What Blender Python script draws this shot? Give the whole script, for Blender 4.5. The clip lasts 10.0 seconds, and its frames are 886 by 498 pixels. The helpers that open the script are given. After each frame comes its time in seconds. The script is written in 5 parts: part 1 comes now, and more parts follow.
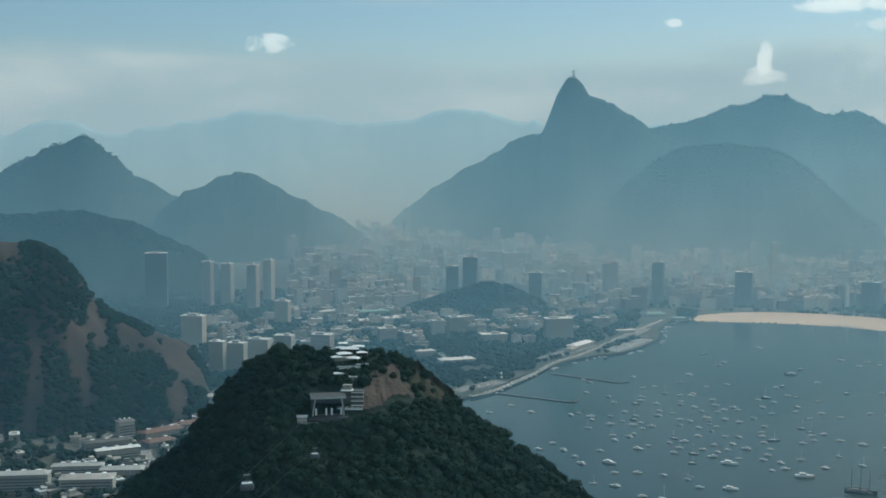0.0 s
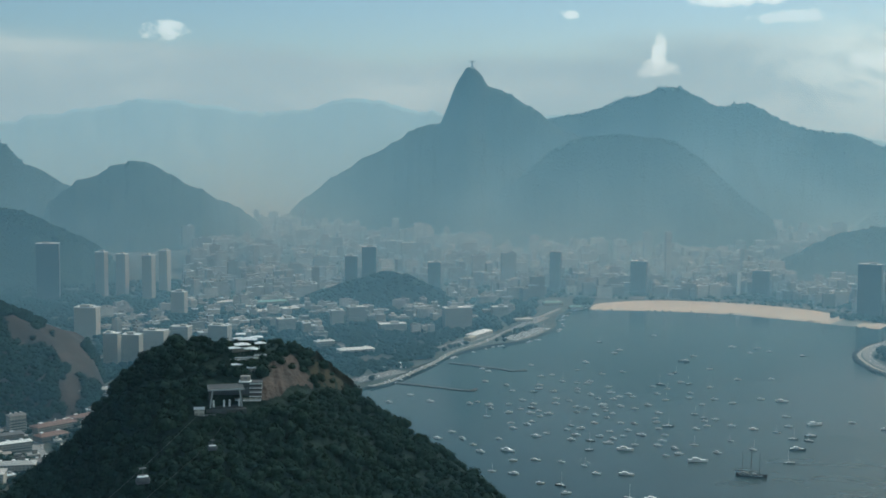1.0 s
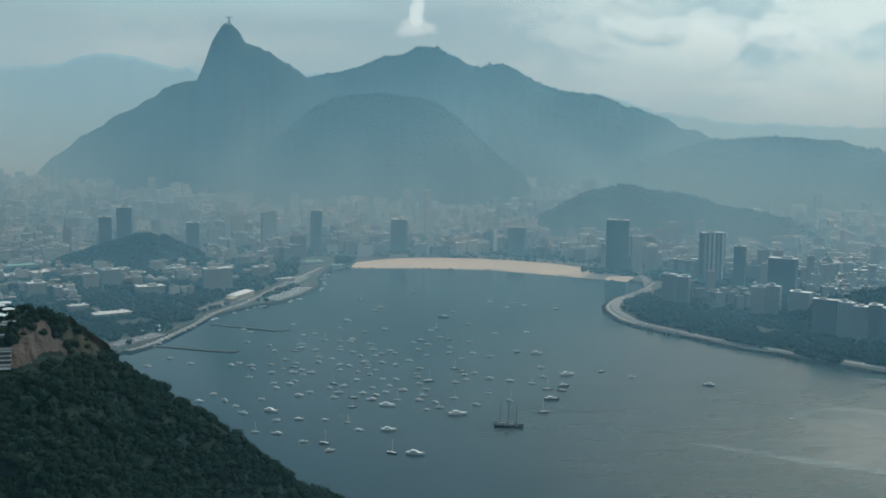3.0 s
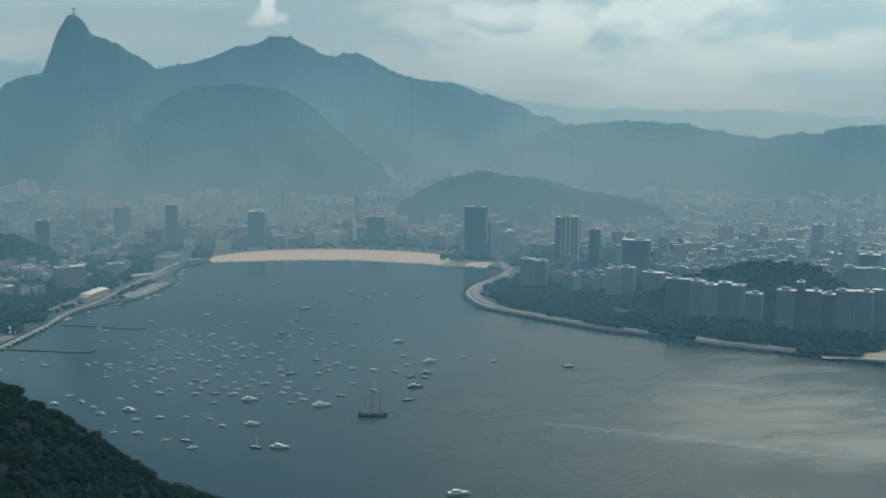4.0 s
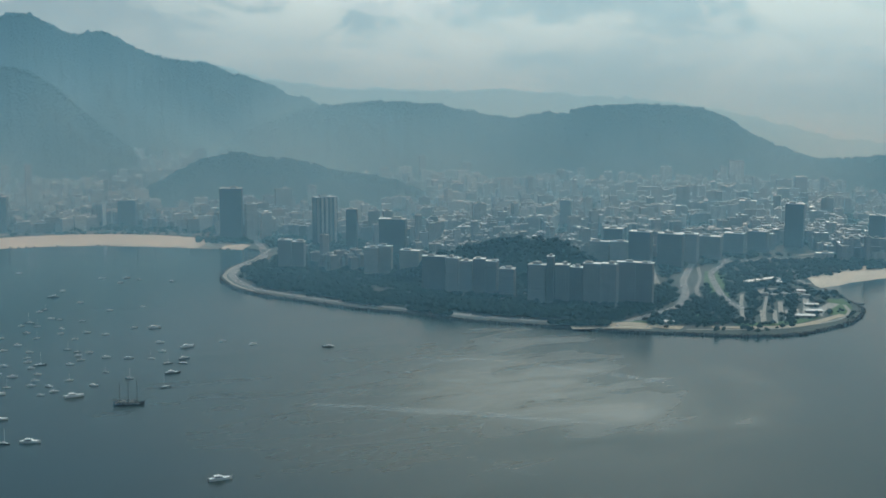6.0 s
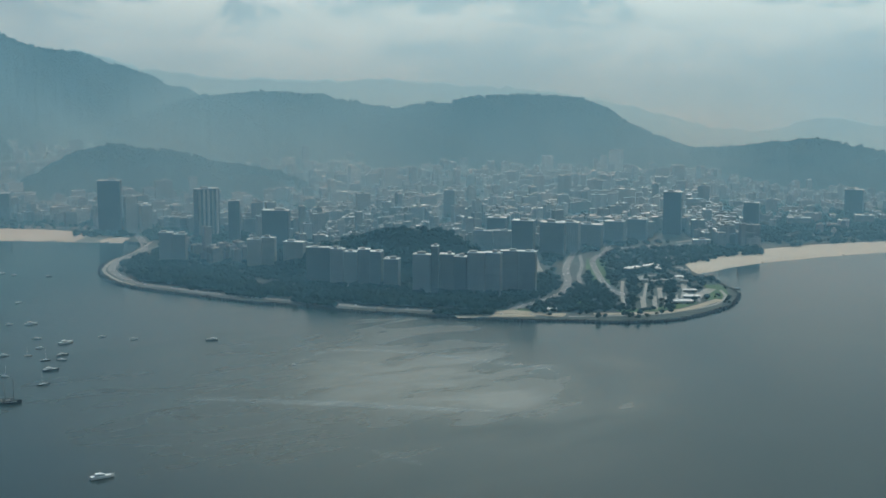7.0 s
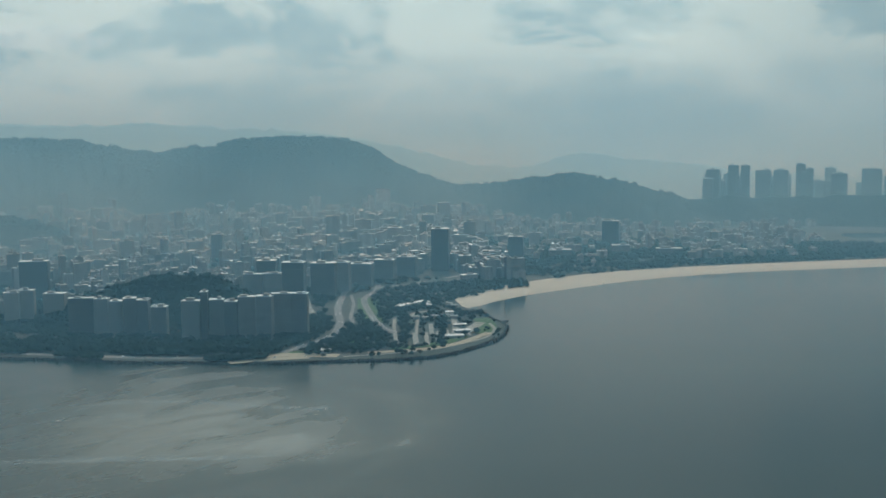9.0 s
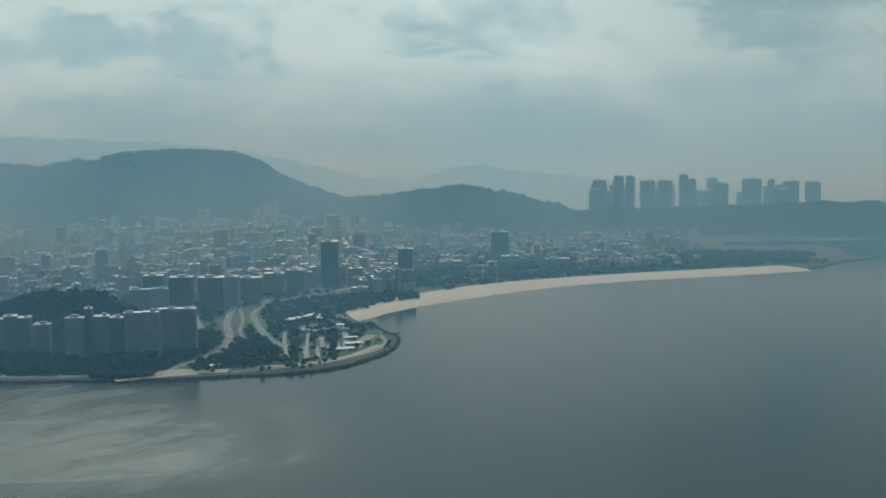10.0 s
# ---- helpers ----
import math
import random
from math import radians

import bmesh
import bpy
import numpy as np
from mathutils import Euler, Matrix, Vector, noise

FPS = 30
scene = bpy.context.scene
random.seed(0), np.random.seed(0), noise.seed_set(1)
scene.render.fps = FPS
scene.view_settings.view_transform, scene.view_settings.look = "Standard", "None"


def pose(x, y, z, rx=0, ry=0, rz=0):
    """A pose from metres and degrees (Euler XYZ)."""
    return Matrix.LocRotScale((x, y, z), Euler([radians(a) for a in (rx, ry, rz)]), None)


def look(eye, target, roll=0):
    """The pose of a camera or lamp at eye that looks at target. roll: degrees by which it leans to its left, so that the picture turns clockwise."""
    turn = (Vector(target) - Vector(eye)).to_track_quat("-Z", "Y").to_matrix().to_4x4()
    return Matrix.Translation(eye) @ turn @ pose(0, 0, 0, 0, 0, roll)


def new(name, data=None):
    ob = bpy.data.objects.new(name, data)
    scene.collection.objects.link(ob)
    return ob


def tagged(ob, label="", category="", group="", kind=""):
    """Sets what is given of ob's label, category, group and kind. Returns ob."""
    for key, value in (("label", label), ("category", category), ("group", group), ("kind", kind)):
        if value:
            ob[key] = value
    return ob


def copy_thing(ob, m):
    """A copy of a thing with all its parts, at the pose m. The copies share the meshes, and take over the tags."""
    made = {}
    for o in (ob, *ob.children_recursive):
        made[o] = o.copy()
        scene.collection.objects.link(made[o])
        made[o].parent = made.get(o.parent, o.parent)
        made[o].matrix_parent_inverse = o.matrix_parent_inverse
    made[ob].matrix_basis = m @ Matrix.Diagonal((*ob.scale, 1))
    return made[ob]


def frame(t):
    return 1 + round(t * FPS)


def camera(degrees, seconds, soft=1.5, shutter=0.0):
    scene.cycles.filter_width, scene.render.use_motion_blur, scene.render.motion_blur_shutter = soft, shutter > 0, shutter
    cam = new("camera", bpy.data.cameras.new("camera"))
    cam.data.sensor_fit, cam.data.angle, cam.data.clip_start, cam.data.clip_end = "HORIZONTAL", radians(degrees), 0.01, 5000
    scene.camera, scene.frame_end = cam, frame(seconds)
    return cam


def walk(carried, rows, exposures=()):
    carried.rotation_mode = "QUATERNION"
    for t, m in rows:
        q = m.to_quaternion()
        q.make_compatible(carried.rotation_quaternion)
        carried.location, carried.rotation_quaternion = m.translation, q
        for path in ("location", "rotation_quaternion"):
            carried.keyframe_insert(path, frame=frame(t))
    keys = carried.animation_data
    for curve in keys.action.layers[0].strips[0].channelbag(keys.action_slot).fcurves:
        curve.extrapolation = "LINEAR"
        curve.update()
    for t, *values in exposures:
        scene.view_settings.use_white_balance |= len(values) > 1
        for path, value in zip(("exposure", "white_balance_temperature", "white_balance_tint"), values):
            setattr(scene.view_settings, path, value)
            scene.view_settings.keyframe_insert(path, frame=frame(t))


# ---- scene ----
from mathutils import geometry

# y points from the viewpoint towards the statue's peak, x to its right, sea level is z = 0
EYE = Vector((0.0, 0.0, 395.0))
cam = camera(38.95, 10.0, soft=1.6)


def bearing(az, el, r=1.0):
    """A place r metres from the viewpoint, level with it but for el degrees of height."""
    a, e = radians(az), radians(el)
    return EYE + r * Vector((math.sin(a), math.cos(a), math.tan(e)))


PAN = [  # seconds, bearing, tilt, roll: the viewer stands and turns
    (0, -6.00, -4.56, 0.05),
    (0.5, -3.73, -4.70, 0.13),
    (1, -1.37, -5.01, 0.34),
    (1.5, 0.97, -5.46, 0.37),
    (2, 3.61, -5.82, 0.43),
    (2.5, 6.47, -6.38, 0.58),
    (2.7, 7.64, -6.58, 0.73),
    (3.8, 14.96, -7.19, 0.15),
    (4, 16.07, -7.23, -0.07),
    (4.5, 18.86, -7.42, -0.11),
    (5, 21.71, -7.59, 0.04),
    (5.5, 24.51, -7.82, 0.16),
    (5.7, 25.60, -7.96, 0.08),
    (6.8, 31.51, -8.51, 0.33),
    (7, 32.56, -8.56, 0.20),
    (7.5, 35.15, -7.74, -0.36),
    (8, 37.91, -7.28, -0.50),
    (8.5, 40.62, -7.03, -0.48),
    (9, 43.13, -6.74, -0.61),
    (9.5, 45.69, -6.53, -0.78),
    (10, 48.19, -6.24, -0.68)]
walk(cam, [(t, look(EYE, bearing(a, p), r)) for t, a, p, r in PAN],
     exposures=[(0.0, -0.45, 5160, -6), (5.0, -0.63, 5140, -6), (7.5, -0.70, 5100, -6), (10.0, -0.84, 5190, -6)])


# ---------------------------------------------------------------- sky, sun, air
SUN_AZ, SUN_EL = 41.0, 43.0

world = bpy.data.worlds.new("world")
scene.world = world
world.use_nodes = True


def node(tree, kind, **values):
    n = tree.nodes.new(kind)
    for key, value in values.items():
        n.inputs[key.replace("_", " ")].default_value = value
    return n


def math_node(tree, op, a, b=None, clamp=False):
    n = tree.nodes.new("ShaderNodeMath")
    n.operation, n.use_clamp = op, clamp
    for k, v in enumerate((a, b)):
        if v is None:
            continue
        if isinstance(v, (int, float)):
            n.inputs[k].default_value = v
        else:
            tree.links.new(v, n.inputs[k])
    return n.outputs[0]


def ramp(tree, fac, stops):
    n = tree.nodes.new("ShaderNodeValToRGB")
    el = n.color_ramp.elements
    while len(el) < len(stops):
        el.new(0.5)
    for e, (p, c) in zip(el, stops):
        e.position = p
        e.color = (*c, 1) if len(c) == 3 else c
    tree.links.new(fac, n.inputs[0])
    return n.outputs[0]


def mix_rgb(tree, fac, a, b, mode="MIX"):
    n = tree.nodes.new("ShaderNodeMix")
    n.data_type, n.blend_type = "RGBA", mode
    for slot, v in ((0, fac), (6, a), (7, b)):
        if isinstance(v, (int, float)):
            n.inputs[slot].default_value = v
        elif isinstance(v, tuple):
            n.inputs[slot].default_value = (*v, 1)
        else:
            tree.links.new(v, n.inputs[slot])
    return n.outputs[2]


CLOUD_DARK, CLOUD_MID, CLOUD_LIGHT, CLOUD_WHITE = (6.0, 6.9, 6.8), (7.5, 8.2, 7.7), (12.8, 12.5, 10.7), (13.6, 13.0, 11.6)
CUMULUS = [(-13.8, 4.7, 1.2, .55, .75), (4.2, 5.6, .55, .3, .8), (8.3, 3.9, .45, .9, .8), (8.2, 3.2, 1.3, .5, .5), (11.6, 6.2, 2.6, .45, .9), (20.0, 3.4, 5.0, .7, .55), (25.5, 2.9, 4.0, .8, .45), (14.0, 5.4, 2.0, .4, .5)]


def sky_world():
    t = world.node_tree
    t.nodes.clear()
    sky = t.nodes.new("ShaderNodeTexSky")
    sky.sky_type, sky.sun_disc = "NISHITA", False
    sky.sun_elevation, sky.sun_rotation = radians(SUN_EL), radians(SUN_AZ)
    sky.altitude, sky.air_density, sky.dust_density = 300, 1.0, 1.2
    bg = t.nodes.new("ShaderNodeBackground")
    bg.inputs["Strength"].default_value = 0.10
    out = t.nodes.new("ShaderNodeOutputWorld")
    # clouds by bearing and height angle, in degrees
    co = t.nodes.new("ShaderNodeTexCoord")
    sep = t.nodes.new("ShaderNodeSeparateXYZ")
    t.links.new(co.outputs["Generated"], sep.inputs[0])
    az = math_node(t, "MULTIPLY", math_node(t, "ARCTAN2", sep.outputs[0], sep.outputs[1]), 57.3)
    el = math_node(t, "MULTIPLY", math_node(t, "ARCSINE", sep.outputs[2]), 57.3)
    high = math_node(t, "POWER", math_node(t, "MAXIMUM", math_node(t, "ADD", el, 8.0), 0.0), 0.9)

    def field(sx, sy, detail, rough=0.55, distort=0.0, seed=0.0):
        comb = t.nodes.new("ShaderNodeCombineXYZ")
        t.links.new(math_node(t, "MULTIPLY", az, sx), comb.inputs[0])
        t.links.new(math_node(t, "MULTIPLY", high, sy), comb.inputs[1])
        comb.inputs[2].default_value = seed
        n = node(t, "ShaderNodeTexNoise", Scale=1.0, Detail=detail, Roughness=rough, Distortion=distort)
        t.links.new(comb.outputs[0], n.inputs["Vector"])
        return n.outputs[0]

    def span(v, a, b):
        n = t.nodes.new("ShaderNodeMapRange")
        n.interpolation_type = "SMOOTHSTEP"
        n.inputs["From Min"].default_value, n.inputs["From Max"].default_value = a, b
        t.links.new(v, n.inputs["Value"])
        return n.outputs[0]

    wisps = field(0.06, 0.6, 6.0, 0.52, 0.25)
    lumps = field(0.13, 0.40, 7.0, 0.52, 0.25, 3.0)
    inland = span(az, 8.0, 30.0)
    # a veil low down, open sky above it towards the south, a broken deck to the north
    veil = math_node(t, "SUBTRACT", 1.0, math_node(t, "MULTIPLY", span(el, 2.6, 5.4), math_node(t, "SUBTRACT", 1.0, math_node(t, "MULTIPLY", inland, 0.85))))
    cover = span(math_node(t, "ADD", math_node(t, "MULTIPLY", veil, 0.55), math_node(t, "SUBTRACT", wisps, 0.38)), 0.16, 0.56)
    tone = ramp(t, math_node(t, "ADD", math_node(t, "MULTIPLY", lumps, 0.7), math_node(t, "MULTIPLY", wisps, 0.3)), [(0.36, CLOUD_DARK), (0.47, CLOUD_MID), (0.60, CLOUD_LIGHT)])
    tone = mix_rgb(t, math_node(t, "MULTIPLY", math_node(t, "SUBTRACT", 1.0, inland), 0.55), tone, (8.8, 9.0, 8.7))
    tone = mix_rgb(t, 1.0, tone, math_node(t, "ADD", math_node(t, "MULTIPLY", inland, 0.39), 0.71), "MULTIPLY")
    # heaped cloud with bright warm tops, thinning out to seaward
    heap = field(0.15, 0.44, 8.0, 0.6, 0.35, 5.0)
    heap = math_node(t, "MULTIPLY", span(heap, 0.45, 0.55), math_node(t, "MULTIPLY", span(el, -0.6, 3.0), math_node(t, "MULTIPLY", span(az, 8.0, 22.0), 0.85)))
    tone = mix_rgb(t, heap, tone, CLOUD_LIGHT)
    tone = mix_rgb(t, 1.0, tone, math_node(t, "SUBTRACT", 1.0, math_node(t, "MULTIPLY", span(az, 50.0, 66.0), 0.30)), "MULTIPLY")
    # thin cloud glows round the hidden sun
    near_sun = t.nodes.new("ShaderNodeVectorMath")
    near_sun.operation = "DOT_PRODUCT"
    near_sun.inputs[1].default_value = (math.sin(radians(SUN_AZ)) * math.cos(radians(SUN_EL)), math.cos(radians(SUN_AZ)) * math.cos(radians(SUN_EL)), math.sin(radians(SUN_EL)))
    t.links.new(co.outputs["Generated"], near_sun.inputs[0])
    tone = mix_rgb(t, span(near_sun.outputs["Value"], 0.90, 0.99), tone, (27.0, 23.0, 17.5))
    col = mix_rgb(t, cover, sky.outputs[0], tone)
    # blue-grey murk along the skyline
    murk = math_node(t, "SUBTRACT", 1.0, span(el, -1.5, 3.0))
    col = mix_rgb(t, math_node(t, "MULTIPLY", murk, 0.8), col, (4.9, 5.8, 6.1))
    fine = field(0.9, 1.9, 6.0, 0.62, 0.3, 8.0)
    for a, e, wide, tall, light in CUMULUS:
        u = math_node(t, "DIVIDE", math_node(t, "SUBTRACT", az, a), wide)
        v = math_node(t, "DIVIDE", math_node(t, "SUBTRACT", el, e), tall)
        d = math_node(t, "ADD", math_node(t, "MULTIPLY", u, u), math_node(t, "MULTIPLY", v, v))
        body = math_node(t, "SUBTRACT", math_node(t, "MULTIPLY", fine, 2.6), math_node(t, "ADD", d, 0.45))
        col = mix_rgb(t, math_node(t, "MULTIPLY", span(body, 0.0, 0.75), light), col, CLOUD_WHITE)
    t.links.new(col, bg.inputs[0])
    t.links.new(bg.outputs[0], out.inputs[0])


sky_world()

sun = new("sun", bpy.data.lights.new("sun", "SUN"))
sun.data.energy, sun.data.angle, sun.data.color = 4.0, radians(0.6), (1.0, 0.94, 0.84)
sun.matrix_world = look(bearing(SUN_AZ, SUN_EL, 2000), EYE)


# ---------------------------------------------------------------- materials
def material(name, stops, scale=1.0, rough=0.8, bump=0.0, bump_scale=None, spec=0.3, metal=0.0, detail=6.0, random_tint=0.0, coord="Object"):
    """A noisy surface: colour by noise at two scales, fine relief."""
    m = bpy.data.materials.new(name)
    m.use_nodes = True
    t = m.node_tree
    b = t.nodes["Principled BSDF"]
    co = t.nodes.new("ShaderNodeTexCoord")
    n1 = node(t, "ShaderNodeTexNoise", Scale=scale, Detail=detail, Roughness=0.6)
    n2 = node(t, "ShaderNodeTexNoise", Scale=scale * 0.13, Detail=3.0)
    for n in (n1, n2):
        t.links.new(co.outputs[coord], n.inputs["Vector"])
    f = math_node(t, "ADD", math_node(t, "MULTIPLY", n1.outputs[0], 0.6), math_node(t, "MULTIPLY", n2.outputs[0], 0.4))
    col = ramp(t, f, stops)
    if random_tint:
        info = t.nodes.new("ShaderNodeObjectInfo")
        geo = t.nodes.new("ShaderNodeNewGeometry")
        r = math_node(t, "FRACT", math_node(t, "ADD", info.outputs["Random"], geo.outputs["Random Per Island"]))
        v = math_node(t, "ADD", math_node(t, "MULTIPLY", r, 2 * random_tint), 1 - random_tint)
        col = mix_rgb(t, 1.0, col, v, "MULTIPLY")
    t.links.new(col, b.inputs["Base Color"])
    b.inputs["Roughness"].default_value = rough
    b.inputs["Specular IOR Level"].default_value = spec
    b.inputs["Metallic"].default_value = metal
    if bump:
        n3 = node(t, "ShaderNodeTexNoise", Scale=bump_scale or scale * 4, Detail=5.0)
        t.links.new(co.outputs[coord], n3.inputs["Vector"])
        bp = t.nodes.new("ShaderNodeBump")
        bp.inputs["Strength"].default_value, bp.inputs["Distance"].default_value = 1.0, bump
        t.links.new(n3.outputs[0], bp.inputs["Height"])
        t.links.new(bp.outputs[0], b.inputs["Normal"])
    return m


def water_material():
    m = bpy.data.materials.new("water")
    m.use_nodes = True
    t = m.node_tree
    b = t.nodes["Principled BSDF"]
    co = t.nodes.new("ShaderNodeTexCoord")
    patch = node(t, "ShaderNodeTexNoise", Scale=0.0022, Detail=4.0, Roughness=0.55, Distortion=0.6)
    t.links.new(co.outputs["Object"], patch.inputs["Vector"])
    col = ramp(t, patch.outputs[0], [(0.35, (0.012, 0.026, 0.027)), (0.65, (0.020, 0.036, 0.035))])
    b.inputs["IOR"].default_value = 1.33
    # sun glitter off the point, cloud shade elsewhere, put into colour, gloss, streaked roughness

    def within(x, y, inner, outer, ragged):
        off = t.nodes.new("ShaderNodeVectorMath")
        off.operation = "DISTANCE"
        off.inputs[1].default_value = (x, y, 0)
        t.links.new(co.outputs["Object"], off.inputs[0])
        reach = math_node(t, "ADD", off.outputs["Value"], math_node(t, "MULTIPLY", math_node(t, "SUBTRACT", patch.outputs[0], 0.5), ragged))
        return math_node(t, "SUBTRACT", 1.0, math_node(t, "DIVIDE", math_node(t, "SUBTRACT", reach, inner), outer - inner, clamp=True), clamp=True)

    streaks = t.nodes.new("ShaderNodeMapping")
    streaks.inputs["Rotation"].default_value = (0, 0, radians(40))
    streaks.inputs["Scale"].default_value = (0.006, 0.019, 1)
    t.links.new(co.outputs["Object"], streaks.inputs["Vector"])
    lines = node(t, "ShaderNodeTexNoise", Scale=1.0, Detail=7.0, Roughness=0.62, Distortion=0.6)
    t.links.new(streaks.outputs[0], lines.inputs["Vector"])
    glitter_core = within(765, 1330, 130, 350, 520.0)
    glitter_fringe = math_node(t, "MULTIPLY", within(600, 1330, 150, 640, 500.0), 0.55)
    glitter = math_node(t, "MAXIMUM", glitter_core, glitter_fringe)
    # warm olive light of the glitter patch, painted into the base colour
    t.links.new(mix_rgb(t, glitter, col, (0.052, 0.056, 0.036)), b.inputs["Base Color"])
    shade_rough = ramp(t, patch.outputs[0], [(0.38, (0.08,) * 3), (0.62, (0.13,) * 3)])
    glitter_rough = ramp(t, lines.outputs[0], [(0.36, (0.26,) * 3), (0.64, (0.56,) * 3)])
    t.links.new(mix_rgb(t, glitter, shade_rough, glitter_rough), b.inputs["Roughness"])
    t.links.new(math_node(t, "ADD", math_node(t, "MULTIPLY", glitter, 0.40), 0.22), b.inputs["Specular IOR Level"])
    waves = node(t, "ShaderNodeTexNoise", Scale=0.16, Detail=5.0, Roughness=0.6)
    t.links.new(co.outputs["Object"], waves.inputs["Vector"])
    bp = t.nodes.new("ShaderNodeBump")
    bp.inputs["Strength"].default_value = 0.6
    t.links.new(math_node(t, "ADD", math_node(t, "MULTIPLY", glitter, 0.6), 0.25), bp.inputs["Distance"])
    t.links.new(waves.outputs[0], bp.inputs["Height"])
    t.links.new(bp.outputs[0], b.inputs["Normal"])
    return m


def facade(name, stops, tint):
    """Weathered paint with rows of dark windows, storey by storey."""
    m = material(name, stops, 0.08, 0.8, spec=0.25, random_tint=tint)
    t = m.node_tree
    b = t.nodes["Principled BSDF"]
    paint = b.inputs["Base Color"].links[0].from_socket
    co = t.nodes.new("ShaderNodeTexCoord")
    sep = t.nodes.new("ShaderNodeSeparateXYZ")
    t.links.new(co.outputs["Object"], sep.inputs[0])
    row = math_node(t, "GREATER_THAN", math_node(t, "FRACT", math_node(t, "DIVIDE", sep.outputs[2], 3.3)), 0.52)
    along = math_node(t, "ADD", sep.outputs[0], sep.outputs[1])
    col = math_node(t, "GREATER_THAN", math_node(t, "FRACT", math_node(t, "DIVIDE", along, 4.1)), 0.38)
    geo = t.nodes.new("ShaderNodeNewGeometry")
    nz = t.nodes.new("ShaderNodeSeparateXYZ")
    t.links.new(geo.outputs["Normal"], nz.inputs[0])
    upright = math_node(t, "LESS_THAN", math_node(t, "ABSOLUTE", nz.outputs[2]), 0.4)
    w = math_node(t, "MULTIPLY", math_node(t, "MULTIPLY", row, col), upright)
    w = math_node(t, "MULTIPLY", w, 0.5)
    t.links.new(mix_rgb(t, w, paint, (0.05, 0.06, 0.065)), b.inputs["Base Color"])
    return m


def foam_sparkle_material():
    m = material("foam_sparkle", [(0.3, (0.45, 0.50, 0.50)), (0.7, (0.70, 0.74, 0.74))], 0.3, 0.7)
    t = m.node_tree
    b = t.nodes["Principled BSDF"]
    co = t.nodes.new("ShaderNodeTexCoord")
    n = node(t, "ShaderNodeTexNoise", Scale=0.18, Detail=6.0, Roughness=0.7)
    t.links.new(co.outputs["Object"], n.inputs["Vector"])
    t.links.new(ramp(t, n.outputs[0], [(0.40, (0, 0, 0)), (0.80, (0.55,) * 3)]), b.inputs["Alpha"])
    return m


M_WATER = water_material()
M_FOREST = material("forest", [(0.3, (0.008, 0.015, 0.008)), (0.55, (0.016, 0.026, 0.013)), (0.75, (0.028, 0.038, 0.020))], 0.03, 0.9, 5.0, 0.10, 0.1)
M_ROCK = material("rock", [(0.3, (0.035, 0.027, 0.021)), (0.55, (0.08, 0.058, 0.043)), (0.8, (0.15, 0.11, 0.08))], 0.04, 0.9, 2.0, 0.2, 0.2)
M_GROUND = material("town_ground", [(0.3, (0.03, 0.042, 0.022)), (0.5, (0.065, 0.068, 0.052)), (0.7, (0.14, 0.13, 0.115))], 0.012, 0.9, 0.5, 0.1, 0.2)
# rock of the left hill, its shade put into the darker colour
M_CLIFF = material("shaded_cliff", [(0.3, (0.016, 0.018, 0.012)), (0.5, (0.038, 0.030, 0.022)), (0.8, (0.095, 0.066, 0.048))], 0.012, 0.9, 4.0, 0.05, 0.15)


def painted_haze_material():
    """Forest hills at the limit of sight, haze painted into colour and emission."""
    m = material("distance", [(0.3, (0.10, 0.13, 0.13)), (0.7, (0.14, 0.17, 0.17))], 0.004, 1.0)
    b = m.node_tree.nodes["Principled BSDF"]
    # pale blue emission stands in for the haze before these hills
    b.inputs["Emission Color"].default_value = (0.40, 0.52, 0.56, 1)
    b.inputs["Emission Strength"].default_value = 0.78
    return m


M_PAINTED_HAZE = painted_haze_material()
M_SAND = material("sand", [(0.3, (0.50, 0.43, 0.33)), (0.7, (0.64, 0.56, 0.45))], 0.05, 0.95, 0.2, 0.4, 0.1)
M_WALL = facade("painted_concrete", [(0.3, (0.30, 0.28, 0.245)), (0.7, (0.50, 0.46, 0.41))], 0.5)
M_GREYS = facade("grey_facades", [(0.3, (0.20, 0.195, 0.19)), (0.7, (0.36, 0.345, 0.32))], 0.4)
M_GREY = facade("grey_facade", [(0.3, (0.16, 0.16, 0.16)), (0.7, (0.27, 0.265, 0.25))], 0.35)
M_PALE = facade("cream_facade", [(0.3, (0.28, 0.26, 0.225)), (0.7, (0.44, 0.41, 0.355))], 0.3)
M_DARK = material("dark_glass_wall", [(0.3, (0.045, 0.05, 0.055)), (0.7, (0.085, 0.09, 0.095))], 0.2, 0.35, 0.0, None, 0.5)
M_LEDGE = material("concrete", [(0.3, (0.30, 0.29, 0.27)), (0.7, (0.44, 0.42, 0.39))], 0.3, 0.85)
M_CONC = material("stained_concrete", [(0.3, (0.045, 0.045, 0.044)), (0.7, (0.10, 0.097, 0.09))], 0.5, 0.9, 0.05, 2.0)
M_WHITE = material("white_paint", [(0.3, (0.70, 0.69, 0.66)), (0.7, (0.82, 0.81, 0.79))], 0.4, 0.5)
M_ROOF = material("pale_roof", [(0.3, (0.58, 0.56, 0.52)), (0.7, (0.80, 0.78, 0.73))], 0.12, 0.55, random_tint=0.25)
M_ROOFS = material("mixed_roofs", [(0.3, (0.14, 0.12, 0.10)), (0.5, (0.28, 0.25, 0.22)), (0.72, (0.55, 0.52, 0.47))], 0.03, 0.5, random_tint=0.6)
# near-white roof, the sun's glint put into its colour
M_GLINTROOF = material("glint_white", [(0.3, (0.70, 0.70, 0.69)), (0.7, (0.84, 0.83, 0.80))], 0.2, 0.45, metal=0.2)
